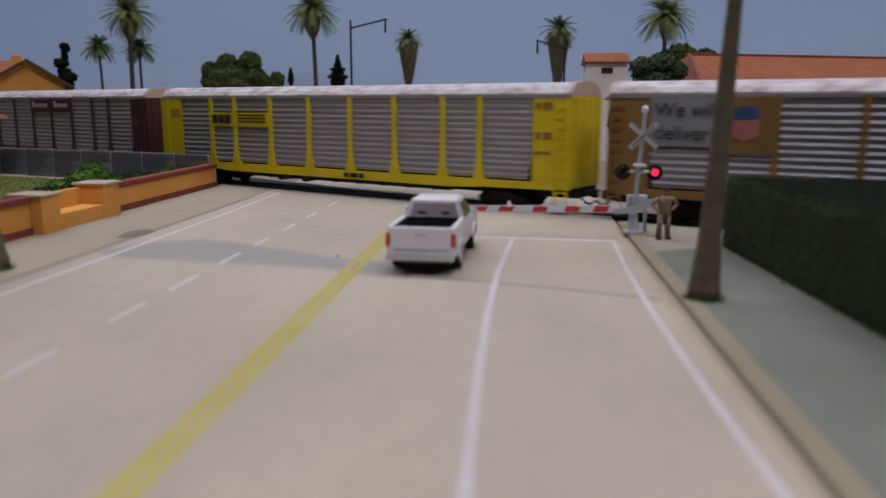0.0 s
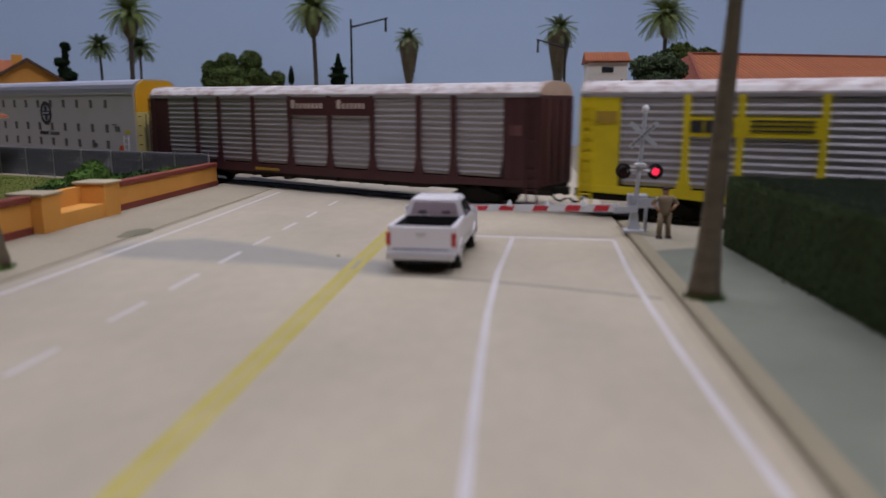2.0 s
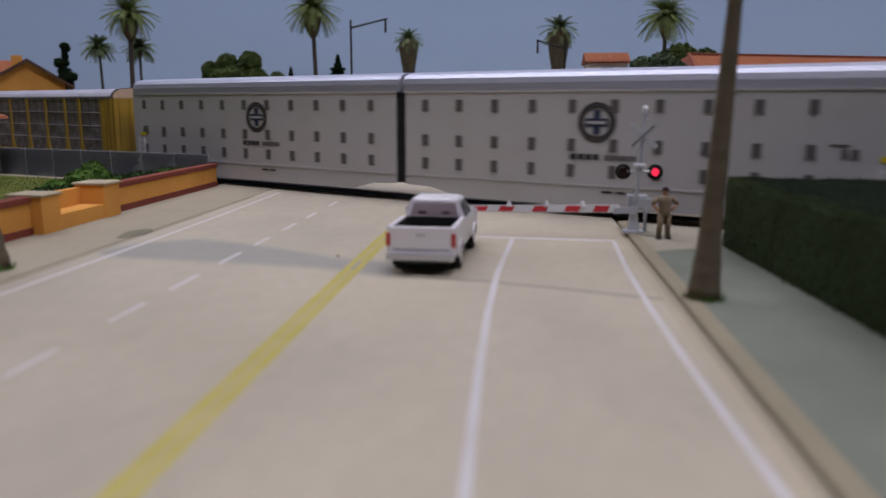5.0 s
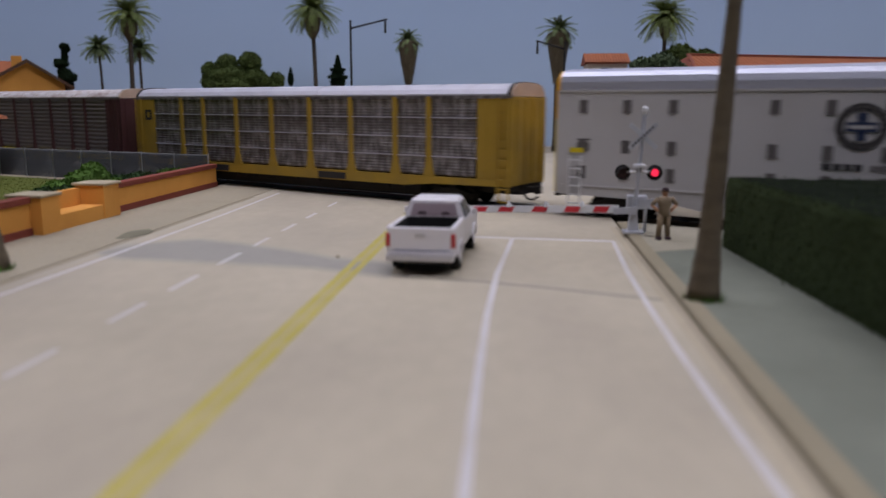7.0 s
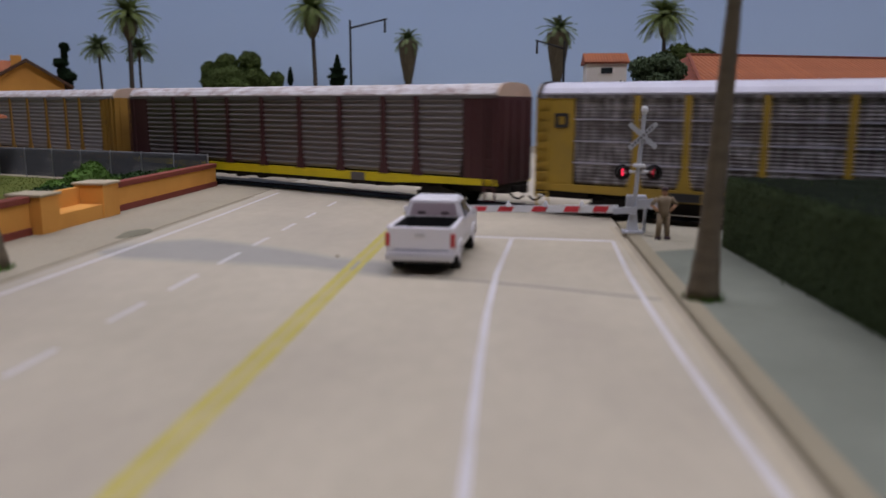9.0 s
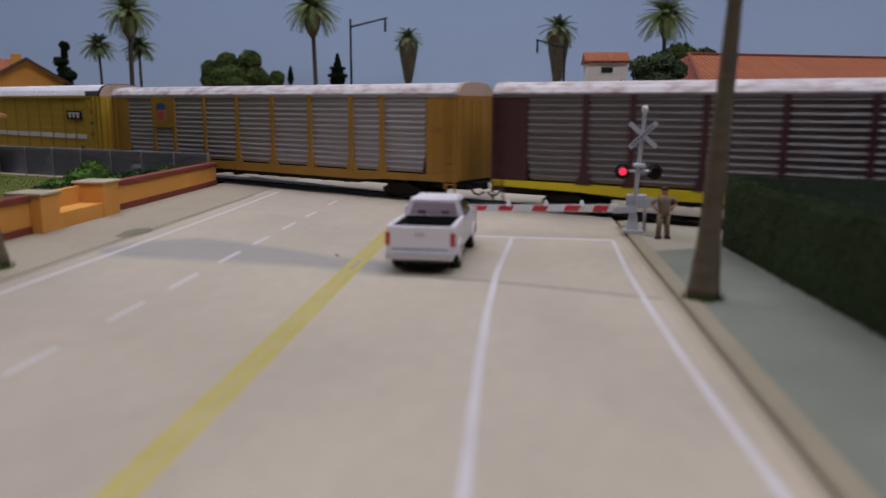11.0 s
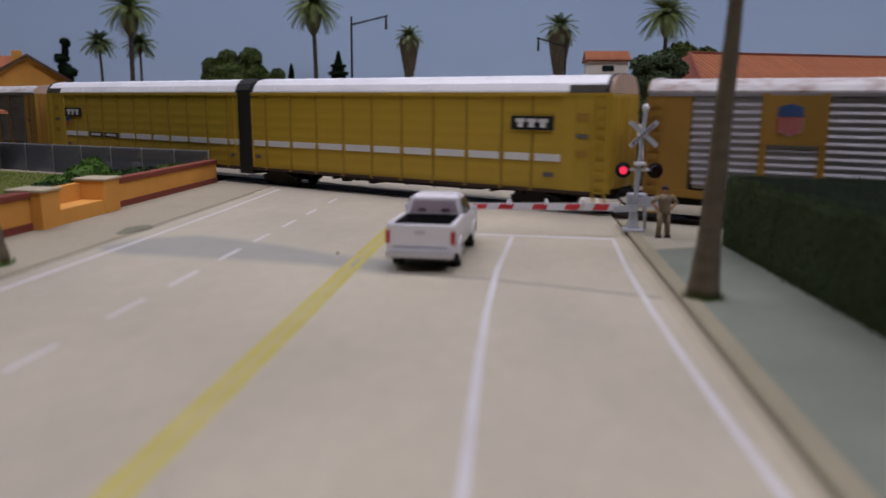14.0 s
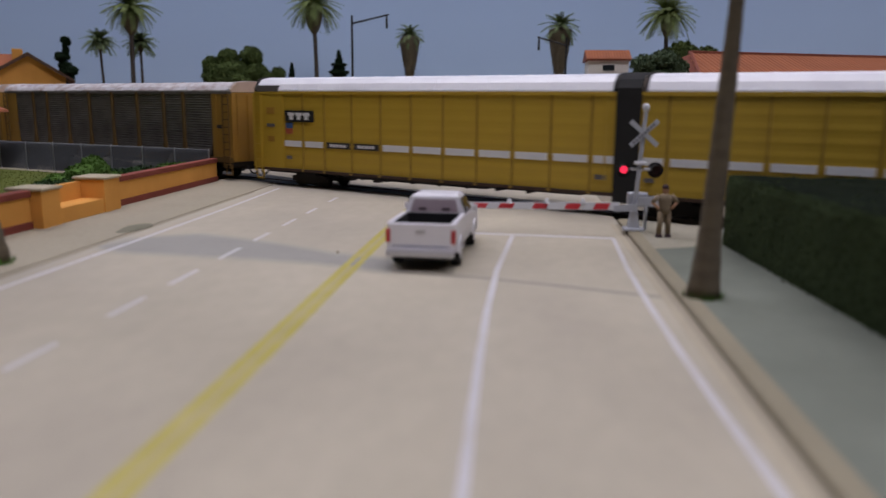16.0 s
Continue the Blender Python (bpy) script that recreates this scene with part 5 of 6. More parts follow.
bush("leafy_tree", "leafy dark green tree behind the tiled roof", "tree", 15.2, 75, [(-0.7, 0, 9.0, 1.5, 1.2, 1.3), (1.4, 0, 8.9, 1.2, 1.0, 0.9), (0.2, 0, 7.2, 1.7, 1.2, 1.6)], M_BUSH, 0.24, 35, "distant trees", 330)


def conifer(label, x, y, tiers, seed):
    rnd = random.Random(seed)
    e = empty("conifer", label, "conifer", "distant trees", x, y, -0.16)
    b = bmesh.new()
    rod(b, (0, 0, 0), (0, 0, tiers[-1][1]), 0.14, 0.04, 7)
    part("trunk", b, M_TRUNK_F, e)
    b = bmesh.new()
    for dx, z, r, dz in tiers:
        lump(b, (dx, 0, z), (r * 0.85, r * 0.85, dz), rnd, 0.25)
        leaf_cloud(b, (dx, 0, z), (r, r, dz * 1.1), 320, 0.1, rnd, shell=0.75)
    part("crown", b, M_CONIFER, e)


conifer("tiered dark conifer against the sky board", -19.86, 84, [(-0.02, 7.25, 0.86, 0.61), (-0.01, 7.79, 1.17, 0.28), (0.0, 8.21, 0.68, 0.31), (0.01, 8.57, 0.86, 0.22), (0.02, 8.98, 0.43, 0.31), (0.03, 9.4, 0.25, 0.37), (0.04, 9.81, 0.14, 0.28)], 41)
conifer("slim dark conifer against the sky board", -25.06, 84, [(-0.02, 7.44, 0.31, 0.55), (-0.01, 7.92, 0.25, 0.37), (0.0, 8.28, 0.16, 0.31), (0.01, 8.58, 0.08, 0.18)], 42)
conifer("clipped dark topiary tree beside the house", -46.22, 76, [(-0.16, 6.75, 1.06, 0.56), (0.39, 7.53, 0.95, 0.56), (0.02, 8.04, 0.72, 0.39), (-0.21, 8.82, 0.78, 0.45), (-0.62, 9.04, 0.33, 0.28), (0.21, 9.48, 0.33, 0.39), (0.2, 9.98, 0.28, 0.39), (0.25, 10.53, 0.47, 0.33), (0.53, 10.31, 0.28, 0.28)], 43)


# ---- street lamps ----
def street_lamp(x, y, h, dx, label):
    e = empty("street_lamp", label, "street lamp", "street lamps", x, y, -0.16)
    b = bmesh.new()
    rod(b, (0, 0, 0), (0, 0, 0.5), 0.2, 0.17, 10)
    rod(b, (0, 0, 0.4), (0, 0, h), 0.13, 0.1, 10)
    part("pole", b, M_BLACK, e)
    b = bmesh.new()
    tube_through(b, [(0, 0, h - 0.75), (dx * 0.5, 0, h - 0.35), (dx * 1.03, 0, h + 0.08)], [0.1, 0.08, 0.08], 8)
    part("arm", b, M_BLACK, e)
    b = bmesh.new()
    rod(b, (dx * 0.97, 0, h + 0.05), (dx * 0.97, 0, h - 1.2), 0.09, 0.12, 8)
    part("lamp_head", b, M_BLACK, e)


street_lamp(-16.6, 76, 12.85, 3.5, "black street lamp with a long slanted arm")
street_lamp(4.18, 80, 11.1, -2.8, "black street lamp with a long slanted arm")


# ---- buildings ----
def tile_rows(parent, p0, p1, p2, n, m, name="roof_tile"):
    """Rolls of clay tiles from eave to ridge. p0, p1: eave ends; p2: ridge point above p0."""
    p0, p1, p2 = Vector(p0), Vector(p1), Vector(p2)
    rise = p2 - p0
    up = (p1 - p0).cross(rise).normalized()
    w = (p1 - p0).length / n
    seg = (p1 - p0).normalized()
    b = bmesh.new()
    prof = [(-0.5 * w, 0.02 * w), (-0.25 * w, 0.15 * w), (0.25 * w, 0.15 * w), (0.5 * w, 0.02 * w)]
    lo = [b.verts.new(seg * u + up * v) for u, v in prof]
    hi = [b.verts.new(seg * u + up * v + rise) for u, v in prof]
    for k in range(3):
        b.faces.new((lo[k], lo[k + 1], hi[k + 1], hi[k]))
    b.faces.new(lo)
    me = make(b, name, m)
    for i in range(n):
        at(part(name, me, None, parent), *(p0 + seg * (i + 0.5) * w))


def tower():
    e = empty("tower", "white stucco tower with a shallow tiled roof", "tower", x=7.35, y=70, z=-0.16)
    boxpart("wall", M_WHITE_WALL, e, -1.72, 1.72, 0, 4.0, 0, 8.4)
    for z in (2.6, 4.6):
        lw = boxpart("window", M_WHITE_WALL, e, -1.5, -0.6, -0.06, 0.05, z, z + 1.1)
        boxpart("pane", M_WINDOW, lw, -1.4, -0.7, -0.1, -0.07, z + 0.1, z + 1.0)
    b = bmesh.new()
    box(b, -0.62, 0.62, -0.06, 0.05, 7.45, 8.15)
    w = part("window", b, M_WHITE_WALL, e)
    boxpart("pane", M_WINDOW, w, -0.5, 0.5, -0.1, -0.07, 7.55, 8.05)
    b = bmesh.new()
    prism(b, [(-0.3, 8.4), (-0.3, 8.5), (2.0, 9.35), (4.3, 8.5), (4.3, 8.4)], "x", -1.95, 1.95)
    r = part("roof", b, M_TILE_EDGE, e, "terracotta tiled roof")
    tile_rows(r, (-1.95, -0.35, 8.52), (1.95, -0.35, 8.52), (-1.95, 2.0, 9.39), 16, M_TILE)


tower()


def hall():
    e = empty("mission_hall", "long white hall with a hipped terracotta tile roof", "building", x=8.3, y=46, z=-0.16, rz=19)
    boxpart("wall", M_WHITE_WALL, e, 2.7, 36, 0.4, 13, 0, 5.1)
    b = bmesh.new()
    v = [b.verts.new(p) for p in ((2.4, -0.2, 5.2), (36.5, -0.2, 5.2), (36.5, 14, 5.2), (2.4, 14, 5.2), (5.2, 6.8, 8.1), (34, 6.8, 8.1))]
    for f in ((0, 1, 5, 4), (1, 2, 5), (2, 3, 4, 5), (3, 0, 4), (3, 2, 1, 0)):
        b.faces.new([v[k] for k in f])
    r = part("roof", b, M_TILE_EDGE, e, "terracotta hipped roof")
    tile_rows(r, (5.1, -0.25, 5.22), (34, -0.25, 5.22), (5.1, 6.75, 8.11), 84, M_TILE)
    # short tile rolls in the hip triangle
    for k in range(8):
        f = (k + 0.5) / 8
        tile_rows(r, (2.4 + 2.7 * k / 8, -0.25, 5.22), (2.4 + 2.7 * (k + 1) / 8, -0.25, 5.22), (2.4 + 2.7 * k / 8, -0.25 + 7.0 * f, 5.22 + 2.89 * f), 1, M_TILE)
    boxpart("ridge", M_TILE_EDGE, r, 5.1, 34.1, 6.6, 7.0, 8.05, 8.26, bev=0.04)
    b = bmesh.new()
    rod(b, (2.4, -0.25, 5.26), (5.2, 6.8, 8.16), 0.13, n=8)
    part("hip_ridge", b, M_TILE_EDGE, r)
    boxpart("cornice", M_WHITE_WALL, e, 2.5, 36.2, 0.1, 0.4, 4.95, 5.15, bev=0.02)
    block = boxpart("upper_block", M_WHITE_WALL, e, 6.1, 36.0, -0.15, 0.4, 3.35, 4.0)
    boxpart("string_course", M_WHITE_WALL, block, 6.0, 36.1, -0.25, 0.4, 4.0, 4.15, bev=0.02)
    # brown strip painted in for the shadow on the block's left edge
    boxpart("corner_post", M_TIMBER, block, 5.98, 6.1, -0.17, 0.0, 3.3, 4.0)
    b = bmesh.new()
    prism(b, [(-1.8, 2.05), (-1.8, 2.15), (0.4, 3.36), (0.4, 2.05)], "x", 2.9, 35)
    r2 = part("porch_roof", b, M_TILE_EDGE, e, "lower terracotta porch roof")
    tile_rows(r2, (2.9, -1.85, 2.18), (35, -1.85, 2.18), (2.9, 0.4, 3.42), 92, M_TILE)
    for xa, xb in ((3.65, 7.1), (9.2, 12.6), (14.8, 18.2), (20.4, 23.8)):
        b = bmesh.new()
        tube_through(b, [(xa, -1.85, 2.26), ((xa + xb) / 2, -0.73, 2.94), (xb - 0.25, 0.25, 3.52), (xb + 0.1, 0.36, 3.42)], [0.1, 0.1, 0.12, 0.08], 8)
        part("hip_ridge", b, M_TILE_EDGE, r2, "dark red raised hip tiles")
    boxpart("beam", M_WHITE_WALL, e, 2.9, 35, -1.7, -1.45, 1.9, 2.05, bev=0.02)
    boxpart("porch_wall", M_WHITE_WALL, e, 3.0, 34.9, -1.45, 0.4, 0, 1.95)
    for k in range(9):
        boxpart("column", M_WHITE_WALL, e, 3.1 + k * 3.7, 3.6 + k * 3.7, -1.62, -1.45, 0, 1.9, bev=0.03)
        d = boxpart("door", M_CAP, e, 4.3 + k * 3.7, 5.3 + k * 3.7, -1.5, -1.45, 0, 1.6)
        if k % 3 == 1:
            boxpart("pane", M_WINDOW, d, 4.45 + k * 3.7, 5.15 + k * 3.7, -1.52, -1.5, 0.4, 1.5)

hall()


def white_wall():
    e = empty("white_yard_wall", "low white stucco yard wall beyond the track", "yard wall", x=7.4, y=40.5, z=-0.16)
    boxpart("wall_panel", M_WHITE_WALL, e, 0, 7, 0, 0.3, 0, 1.6)
    boxpart("coping", M_CAP, e, -0.06, 7.06, -0.06, 0.36, 1.6, 1.7, bev=0.03)


white_wall()


def house():
    e = empty("gabled_house", "orange stucco house with a gabled tile roof", "house", x=-43.9, y=66, z=-0.16, rz=33)
    b = bmesh.new()
    prism(b, [(-3.2, 0), (3.2, 0), (3.2, 6.6), (0.3, 8.55), (-3.2, 6.6)], "y", 0, 10)
    part("wall", b, M_STUCCO, e)
    b = bmesh.new()
    prism(b, [(-4.0, 6.2), (0.3, 8.75), (4.0, 6.35), (3.9, 6.15), (0.3, 8.45), (-3.9, 6.0)], "y", -0.6, 10.4)
    r = part("roof", b, M_TIMBER, e, "brown tiled gable roof")
    boxpart("chimney", M_STUCCO, r, -1.0, -0.1, 3.4, 4.2, 7.5, 9.2, bev=0.04, label="square orange chimney")
    b = bmesh.new()
    prism(b, [(1.0, 6.5), (4.5, 8.75), (8.0, 6.5)], "x", -10.0, -0.2)
    part("wing_roof", b, M_TILE, e, "terracotta tiled wing roof")
    boxpart("wing_wall", M_STUCCO, e, -9.8, -3.2, 1.3, 7.7, 0, 6.5)
    boxpart("window", M_WINDOW, e, -1.2, 0.2, -0.08, 0.0, 2.0, 3.4)
    e = empty("garden_pavilion", "small pavilion with a terracotta roof corner", "pavilion", x=-35.0, y=47.0, z=0.1)
    b = bmesh.new()
    prism(b, [(-3.4, 3.65), (2.4, 3.65), (2.3, 3.82), (-0.5, 4.7), (-3.3, 3.82)], "y", -1.6, 0.0)
    part("roof", b, M_TILE, e)
    for x in (-3.0, -0.6):
        for y in (-1.4, -0.2):
            boxpart("post", M_STUCCO, e, x - 0.12, x + 0.12, y - 0.12, y + 0.12, -0.1, 3.65)


house()


# ---- white pickup ----
def pickup():
    e = empty("pickup_truck", "white pickup truck with an empty black bed", "pickup truck", x=-2.72, y=20.95, rz=-3.2)
    # local: y forward from the tailgate, x across
    W = 0.98
    b = bmesh.new()
    box(b, -W, W, 0.12, 5.55, 0.5, 0.86, 0.06)
    box(b, -W, W, 3.75, 5.55, 0.8, 1.22, 0.1)
    part("body", b, M_CARWHITE, e)
    for sg in (-1, 1):
        x0, x1 = sorted((sg * W, sg * (W - 0.16)))
        b = bmesh.new()
        box(b, x0, x1, 0.14, 2.2, 0.6, 1.37, 0.05)
        part("bed_side", b, M_CARWHITE, e)
    b = bmesh.new()
    box(b, -W + 0.02, W - 0.02, 0.0, 0.14, 0.58, 1.355, 0.04)
    tg = part("tailgate", b, M_CARWHITE, e)
    boxpart("pinstripe", M_BLUE, tg, -0.8, 0.8, -0.006, 0.0, 0.7, 0.725)
    boxpart("handle", M_CHROME, tg, -0.14, 0.14, -0.03, 0.0, 1.1, 1.18, bev=0.01)
    boxpart("bed_floor", M_BEDBLACK, e, -W + 0.16, W - 0.16, 0.14, 2.2, 0.86, 0.9)
    boxpart("bed_front", M_BEDBLACK, e, -W + 0.16, W - 0.16, 2.14, 2.215, 0.88, 1.345)
    for sg in (-1, 1):
        x0, x1 = sorted((sg * (W - 0.16), sg * (W - 0.19)))
        boxpart("bed_liner", M_BEDBLACK, e, x0, x1, 0.14, 2.2, 0.88, 1.34)
    boxpart("bed_liner", M_BEDBLACK, e, -W + 0.19, W - 0.19, 0.14, 0.17, 0.88, 1.28)
    # cab: lower body and tapered greenhouse
    b = bmesh.new()
    box(b, -W, W, 2.22, 3.85, 0.6, 1.3, 0.06)
    lo = [(-0.94, 2.24), (0.94, 2.24), (0.94, 4.35), (-0.94, 4.35)]
    hi = [(-0.74, 2.42), (0.74, 2.42), (0.72, 3.6), (-0.72, 3.6)]
    vl = [b.verts.new((x, y, 1.26)) for x, y in lo]
    vh = [b.verts.new((x, y, 1.82)) for x, y in hi]
    for i in range(4):
        b.faces.new((vl[i], vl[(i + 1) % 4], vh[(i + 1) % 4], vh[i]))
    vt = [b.verts.new((x * 0.88, 2.52 + (y - 2.42) * 0.86, 1.89)) for x, y in hi]
    for i in range(4):
        b.faces.new((vh[i], vh[(i + 1) % 4], vt[(i + 1) % 4], vt[i]))
    b.faces.new(vt)
    part("cab", b, M_CARWHITE, e)
    b = bmesh.new()
    q = [(-0.74, 2.285, 1.36), (0.74, 2.285, 1.36), (0.64, 2.405, 1.74), (-0.64, 2.405, 1.74)]
    vs = [b.verts.new((x, y - 0.02, z)) for x, y, z in q] + [b.verts.new((x, y + 0.02, z)) for x, y, z in q]
    for f in ((0, 1, 2, 3), (7, 6, 5, 4), (0, 4, 5, 1), (1, 5, 6, 2), (2, 6, 7, 3), (3, 7, 4, 0)):
        b.faces.new([vs[i] for i in f])
    part("rear_window", b, mat("smoky_rear_glass", "a8989e", 0.3, var=0.1, bump=0), e, "smoky cab rear window")
    for x in (-0.36, 0.36):
        b = bmesh.new()
        box(b, x - 0.13, x + 0.13, 2.262, 2.31, 1.4, 1.5, 0.04)
        part("headrest", b, mat("dark_headrest", "5e5056", 0.8, var=0.1), e, "dark headrest in the rear window")
    for sg in (-1, 1):
        b = bmesh.new()
        q = [(0.955, 2.5, 1.34), (0.955, 3.75, 1.34), (0.8, 3.5, 1.76), (0.8, 2.6, 1.76)]
        vs = [b.verts.new((sg * x, y, z)) for x, y, z in q] + [b.verts.new((sg * (x - 0.03), y, z)) for x, y, z in q]
        for f in ((0, 1, 2, 3), (7, 6, 5, 4), (0, 4, 5, 1), (1, 5, 6, 2), (2, 6, 7, 3), (3, 7, 4, 0)):
            b.faces.new([vs[i] for i in f])
        part("side_window", b, M_WINDOW, e)
        x0, x1 = sorted((sg * (W - 0.13), sg * (W + 0.01)))
        boxpart("tail_light", M_TAIL, e, x0, x1, -0.02, 0.1, 0.8, 1.19, bev=0.03, label="red tail light")
        x0, x1 = sorted((sg * (W + 0.02), sg * (W + 0.2)))
        boxpart("mirror", M_CARWHITE, e, x0, x1, 3.5, 3.6, 1.28, 1.48, bev=0.03)
        for wy in (1.15, 4.45):
            b = bmesh.new()
            x0, x1 = (sg * (W - 0.26), sg * (W - 0.0))
            rod(b, (x0, wy, 0.37), (x1, wy, 0.37), 0.37, 0.37, 22)
            wh = part("wheel", b, M_TYRE, e)
            b = bmesh.new()
            rod(b, (x1, wy, 0.37), (x1 + sg * 0.02, wy, 0.37), 0.22, 0.2, 16)
            part("rim", b, M_CHROME, wh, "dull chrome rim")
            b = bmesh.new()
            ring = [(math.cos(math.pi * k / 12), math.sin(math.pi * k / 12)) for k in range(13)]
            pts = [(wy + 0.48 * c_, 0.42 + 0.46 * s_) for c_, s_ in ring] + [(wy + 0.4 * c_, 0.42 + 0.39 * s_) for c_, s_ in ring[::-1]]
            xx0, xx1 = sorted((sg * (W - 0.02), sg * (W + 0.05)))
            prism(b, pts, "x", xx0, xx1)
            part("wheel_arch", b, M_CARWHITE, e)
    boxpart("rear_bumper", M_CHROME, e, -W + 0.02, W - 0.02, -0.16, 0.05, 0.42, 0.62, bev=0.04)
    boxpart("number_plate", M_CHROME, e, -0.16, 0.16, -0.18, -0.16, 0.46, 0.58)
    boxpart("front_bumper", M_CHROME, e, -W + 0.02, W - 0.02, 5.5, 5.68, 0.42, 0.66, bev=0.04)
    boxpart("chassis", M_BLACK, e, -0.7, 0.7, 0.2, 5.3, 0.28, 0.5)
    b = bmesh.new()
    rod(b, (-0.9, 1.15, 0.37), (0.9, 1.15, 0.37), 0.08, n=8)
    rod(b, (-0.9, 4.45, 0.37), (0.9, 4.45, 0.37), 0.08, n=8)
    part("axle", b, M_BLACK, e)


pickup()


# ---- crossing signal with lowered gate ----
LENSES = []
LEAN = 0.055


def crossing_signal():
    e = empty("crossing_signal", "silver crossing signal with lowered striped gate", "crossing signal", x=4.12, y=28.3, z=0.13)
    b = bmesh.new()
    box(b, -0.36, 0.36, -0.3, 0.3, 0.0, 0.1, 0.02)
    prism(b, [(-0.2, 0.1), (0.2, 0.1), (0.12, 0.7), (-0.12, 0.7)], "y", -0.16, 0.16)
    part("base", b, M_SIGNAL, e)
    b = bmesh.new()
    rod(b, (0, 0, 0.5), (LEAN * 4.3, 0, 4.3), 0.085, 0.075, 12)
    part("mast", b, M_SIGNAL, e)
    b = bmesh.new()
    tube_through(b, [(LEAN * 4.3, 0, 4.25), (LEAN * 4.3, 0, 4.36), (LEAN * 4.3, 0, 4.48), (LEAN * 4.3, 0, 4.55)], [0.08, 0.13, 0.12, 0.04], 12)
    part("bell", b, M_SIGWHITE, e, "white bell cap")
    for ang, yy, m in ((41, -0.13, M_CROSSBUCK), (-44, -0.17, M_CROSSBUCK)):
        b = bmesh.new()
        box(b, -0.64, 0.64, -0.02, 0.02, -0.085, 0.085, 0.008)
        blade = part("crossbuck_blade", b, m, e)
        at(blade, LEAN * 3.5, yy, 3.5, 0, ang, 0)
        if ang > 0:
            continue
        b = bmesh.new()
        for k in range(8):
            a = -0.52 + k * 0.13
            box(b, a, a + 0.08, -0.03, -0.021, -0.035, 0.045)
        part("lettering", b, M_SLOT, blade, "grey worn lettering bars")
    LX = LEAN * 2.2
    b = bmesh.new()
    box(b, LX - 0.2, LX + 0.22, -0.16, 0.1, 2.38, 2.5, 0.03)
    rod(b, (LX - 0.62, 0, 2.22), (LX + 0.62, 0, 2.22), 0.05, n=8)
    part("crossarm", b, M_SIGWHITE, e)
    for sx in (-1, 1):
        b = bmesh.new()
        n = 22
        rod(b, (LX + sx * 0.56, 0.08, 2.2), (LX + sx * 0.56, 0.0, 2.2), 0.28, 0.28, n)
        tube_through(b, [(LX + sx * 0.56, 0.3, 2.2), (LX + sx * 0.56, 0.08, 2.2)], [0.12, 0.22], 14)
        lamp = part("flasher", b, M_BLACK, e, "round black flasher with hood")
        b = bmesh.new()
        ring = []
        for r, dy in ((0.2, 0.0), (0.2, -0.3), (0.18, -0.3), (0.18, 0.0)):
            ring.append([b.verts.new((LX + sx * 0.56 + r * math.cos(math.pi * (k / 14 * 1.3 - 0.15)), dy if dy == 0 else dy * (0.6 + 0.4 * math.sin(math.pi * k / 14)), 2.2 + r * math.sin(math.pi * (k / 14 * 1.3 - 0.15)))) for k in range(15)])
        for a_, b_ in zip(ring, ring[1:]):
            for k in range(14):
                b.faces.new((a_[k], a_[k + 1], b_[k + 1], b_[k]))
        part("visor", b, M_BLACK, lamp)
        # the lens turns on its upright axis: one face lit red, the other dark
        b = bmesh.new()
        rod(b, (0, -0.02, 0), (0, 0.0, 0), 0.12, 0.135, 20)
        lit = part("lens", b, M_REDLIT, e, "round red signal lens")
        b = bmesh.new()
        rod(b, (0, 0.001, 0), (0, 0.02, 0), 0.135, 0.12, 20)
        part("lens_back", b, M_REDOFF, lit, "unlit dark red lens face")
        LENSES.append((lit, sx))
    # gate mechanism and arm
    b = bmesh.new()
    box(b, -0.22, 0.5, 0.12, 0.5, 0.85, 1.35, 0.05)
    box(b, 0.42, 0.5, 0.15, 0.45, 0.0, 0.9)
    part("gate_machine", b, M_SIGNAL, e, "silver gate machine box")
    b = bmesh.new()
    prism(b, [(0.1, 1.22), (0.75, 1.3), (0.95, 1.12), (0.9, 0.86), (0.1, 0.98)], "y", -0.24, -0.14)
    part("counterweight", b, M_SIGNAL, e)
    b = bmesh.new()
    prism(b, [(0.1, 0.75), (0.1, 1.0), (-0.75, 0.92), (-0.75, 0.7)], "y", -0.28, -0.2)
    part("arm_bracket", b, M_SIGNAL, e)
    b = bmesh.new()
    prism(b, [(-0.55, 0.64), (-0.55, 0.93), (-7.9, 0.79), (-7.9, 0.58)], "y", -0.2, -0.14)
    arm = at(part("gate_arm", b, M_SIGWHITE, e, "white gate arm with red stripes"), 0, 0, 0.1)
    b = bmesh.new()
    for x in (-1.21, -2.24, -3.4, -4.63, -5.6, -6.7):
        k = (x + 0.55) / -8.4
        z0, z1 = 0.64 - 0.07 * k + 0.03, 0.93 - 0.16 * k - 0.03
        prism(b, [(x - 0.28, z0), (x + 0.24, z0), (x + 0.34, z1), (x - 0.18, z1)], "y", -0.21, -0.2)
    part("red_stripe", b, M_RED, arm, "red reflective stripes")
    for x, z in ((-1.86, 0.89), (-3.15, 0.87), (-4.5, 0.85)):
        b = bmesh.new()
        tube_through(b, [(x, -0.17, z - 0.04), (x, -0.17, z + 0.06), (x, -0.17, z + 0.16)], [0.11, 0.085, 0.045], 10)
        part("arm_lamp", b, M_SIGWHITE, arm, "small white lamp on the arm")
    return e


crossing_signal()


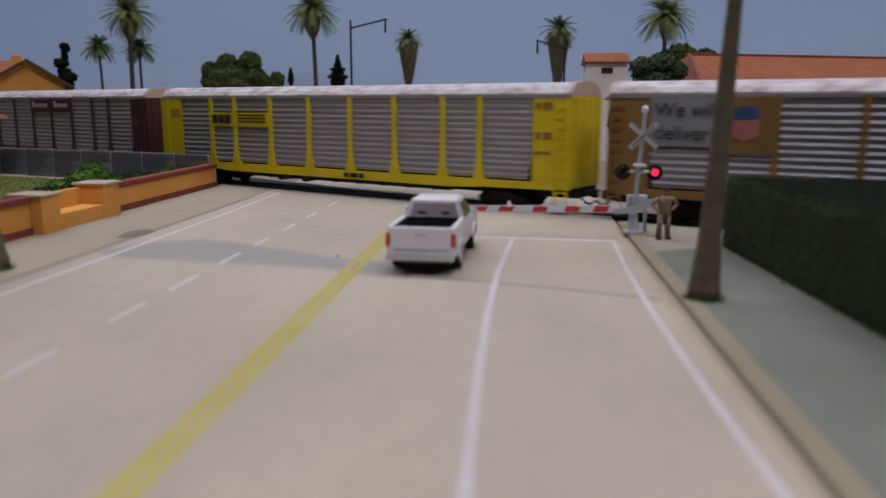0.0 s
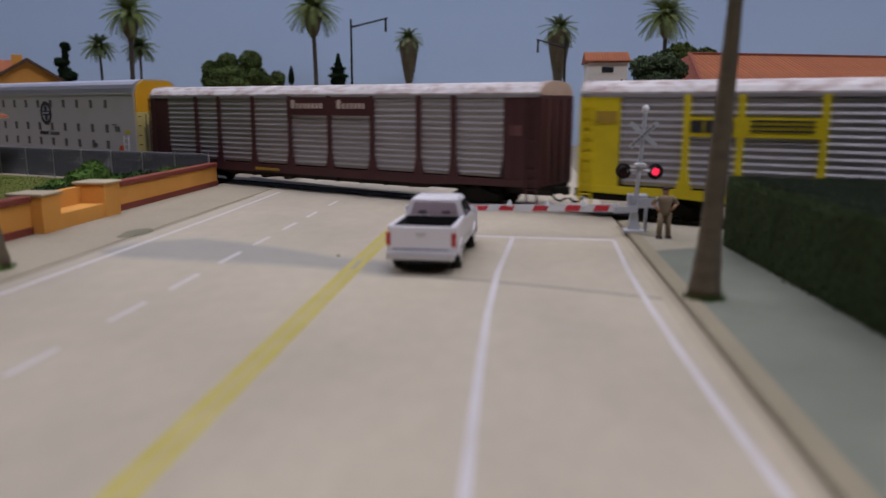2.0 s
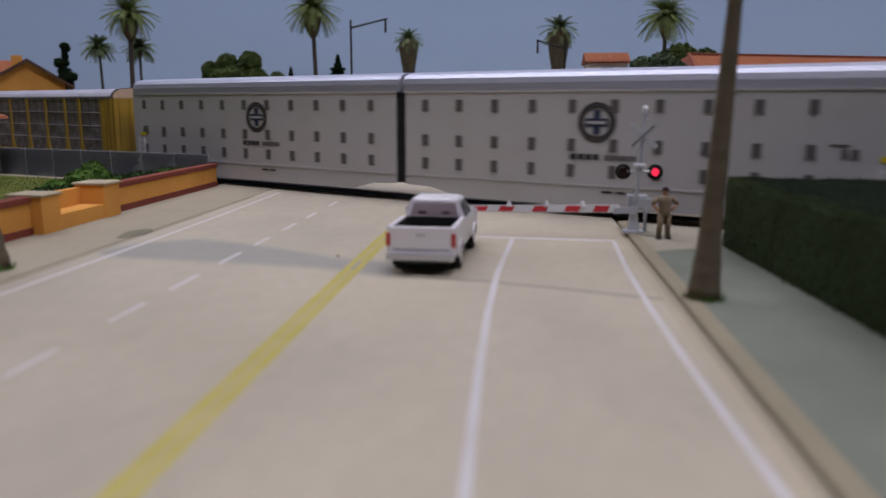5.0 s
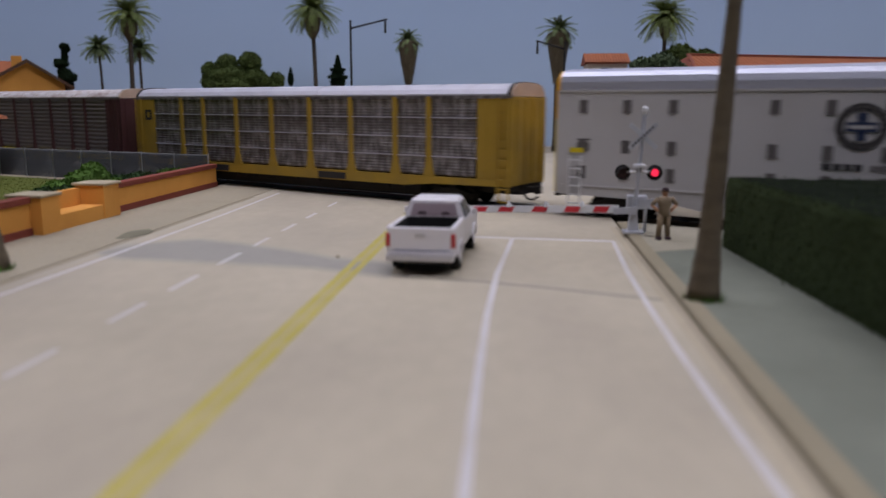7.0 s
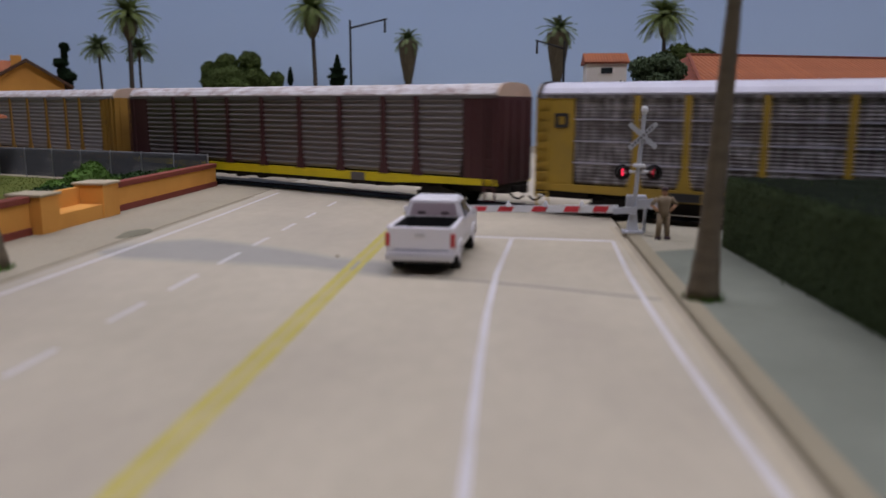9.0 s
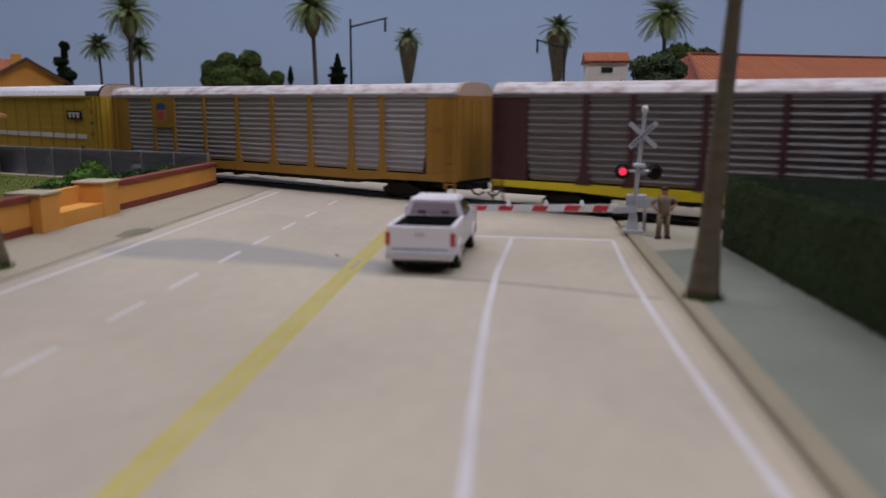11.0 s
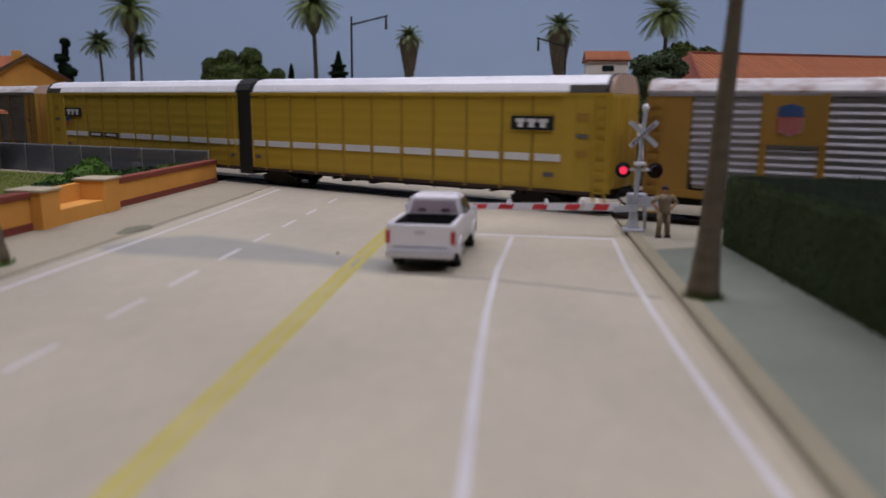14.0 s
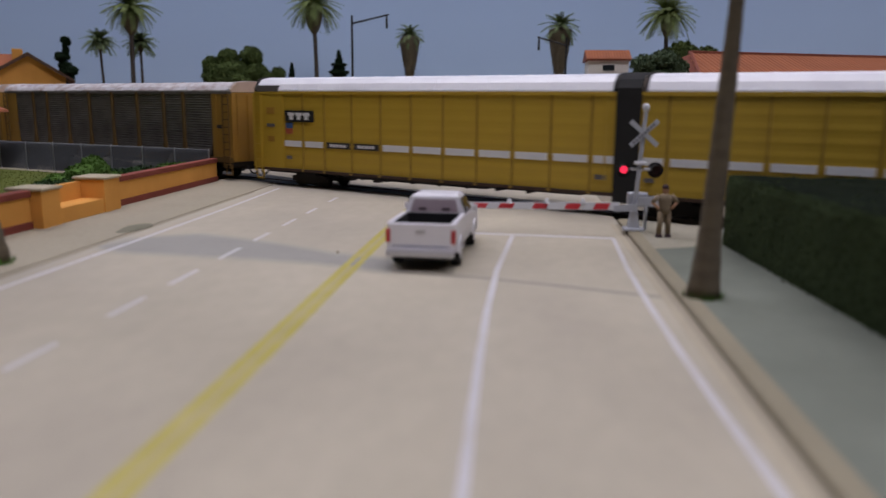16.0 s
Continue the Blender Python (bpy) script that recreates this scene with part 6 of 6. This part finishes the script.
# ---- figurine (one plain mesh) ----
def figurine():
    bm = bmesh.new()

    def seg(pts, rad, m, n=10):
        k = len(bm.faces)
        tube_through(bm, pts, rad, n)
        bm.faces.ensure_lookup_table()
        for f in bm.faces[k:]:
            f.material_index = m
    for sx in (-1, 1):
        seg([(sx * 0.17, -0.02, 0.0), (sx * 0.17, -0.02, 0.1)], [0.12, 0.09], 2)
        seg([(sx * 0.17, 0, 0.08), (sx * 0.14, 0, 0.5), (sx * 0.1, 0, 0.88)], [0.085, 0.1, 0.135], 1)
        seg([(sx * 0.24, 0, 1.42), (sx * 0.46, 0.02, 1.2)], [0.09, 0.07], 1, 8)
        seg([(sx * 0.46, 0.02, 1.22), (sx * 0.22, -0.02, 0.98)], [0.06, 0.05], 0, 8)
    seg([(0, 0, 0.82), (0, 0, 1.0), (0, 0, 1.25), (0, 0, 1.45), (0, 0, 1.5)], [0.19, 0.18, 0.23, 0.22, 0.1], 1, 12)
    seg([(0, 0, 1.48), (0, 0, 1.58), (0, 0, 1.68), (0, 0, 1.72)], [0.06, 0.1, 0.11, 0.1], 0)
    seg([(0, 0, 1.68), (0, 0, 1.76), (0, 0, 1.81)], [0.125, 0.12, 0.04], 2)
    ob = part("figurine", bm, [M_SKIN, M_TAN, M_HAIR], smooth=True)
    tagged(ob, "small painted figurine in tan clothes on the pavement", "figurine")
    at(ob, 4.97, 27.0, 0.137, 0, 0, 14)


figurine()


# ---- motion ----
def motions():
    for car, mid in TRAIN:
        rows = []
        for k in range(65):
            t = k * 0.25
            s = mid + run(t)
            x, y = track(s, HALF)
            rows.append((t, pose(x * S, y * S, 0.02 * S, 0, 0, math.degrees(heading(s)))))
        walk(car, rows)
    flips = [0.16, 1.40, 2.67, 3.93, 5.2, 6.47, 7.75, 9.0, 10.27, 11.54, 12.83, 14.1, 15.37]
    for lens, sx in LENSES:
        turn = 0 if sx > 0 else 180
        rows = []

        def put(t, a):
            rows.append((t, pose((LEAN * 2.2 + sx * 0.56) * S, -0.03 * S, 2.2 * S, 0, 0, a)))
        put(0.0, turn)
        for f in flips:
            put(f - 0.034, turn)
            put(f, turn + 60)
            put(f + 0.034, turn + 120)
            put(f + 0.067, turn + 180)
            turn += 180
        put(16.0, turn)
        walk(lens, rows)


motions()
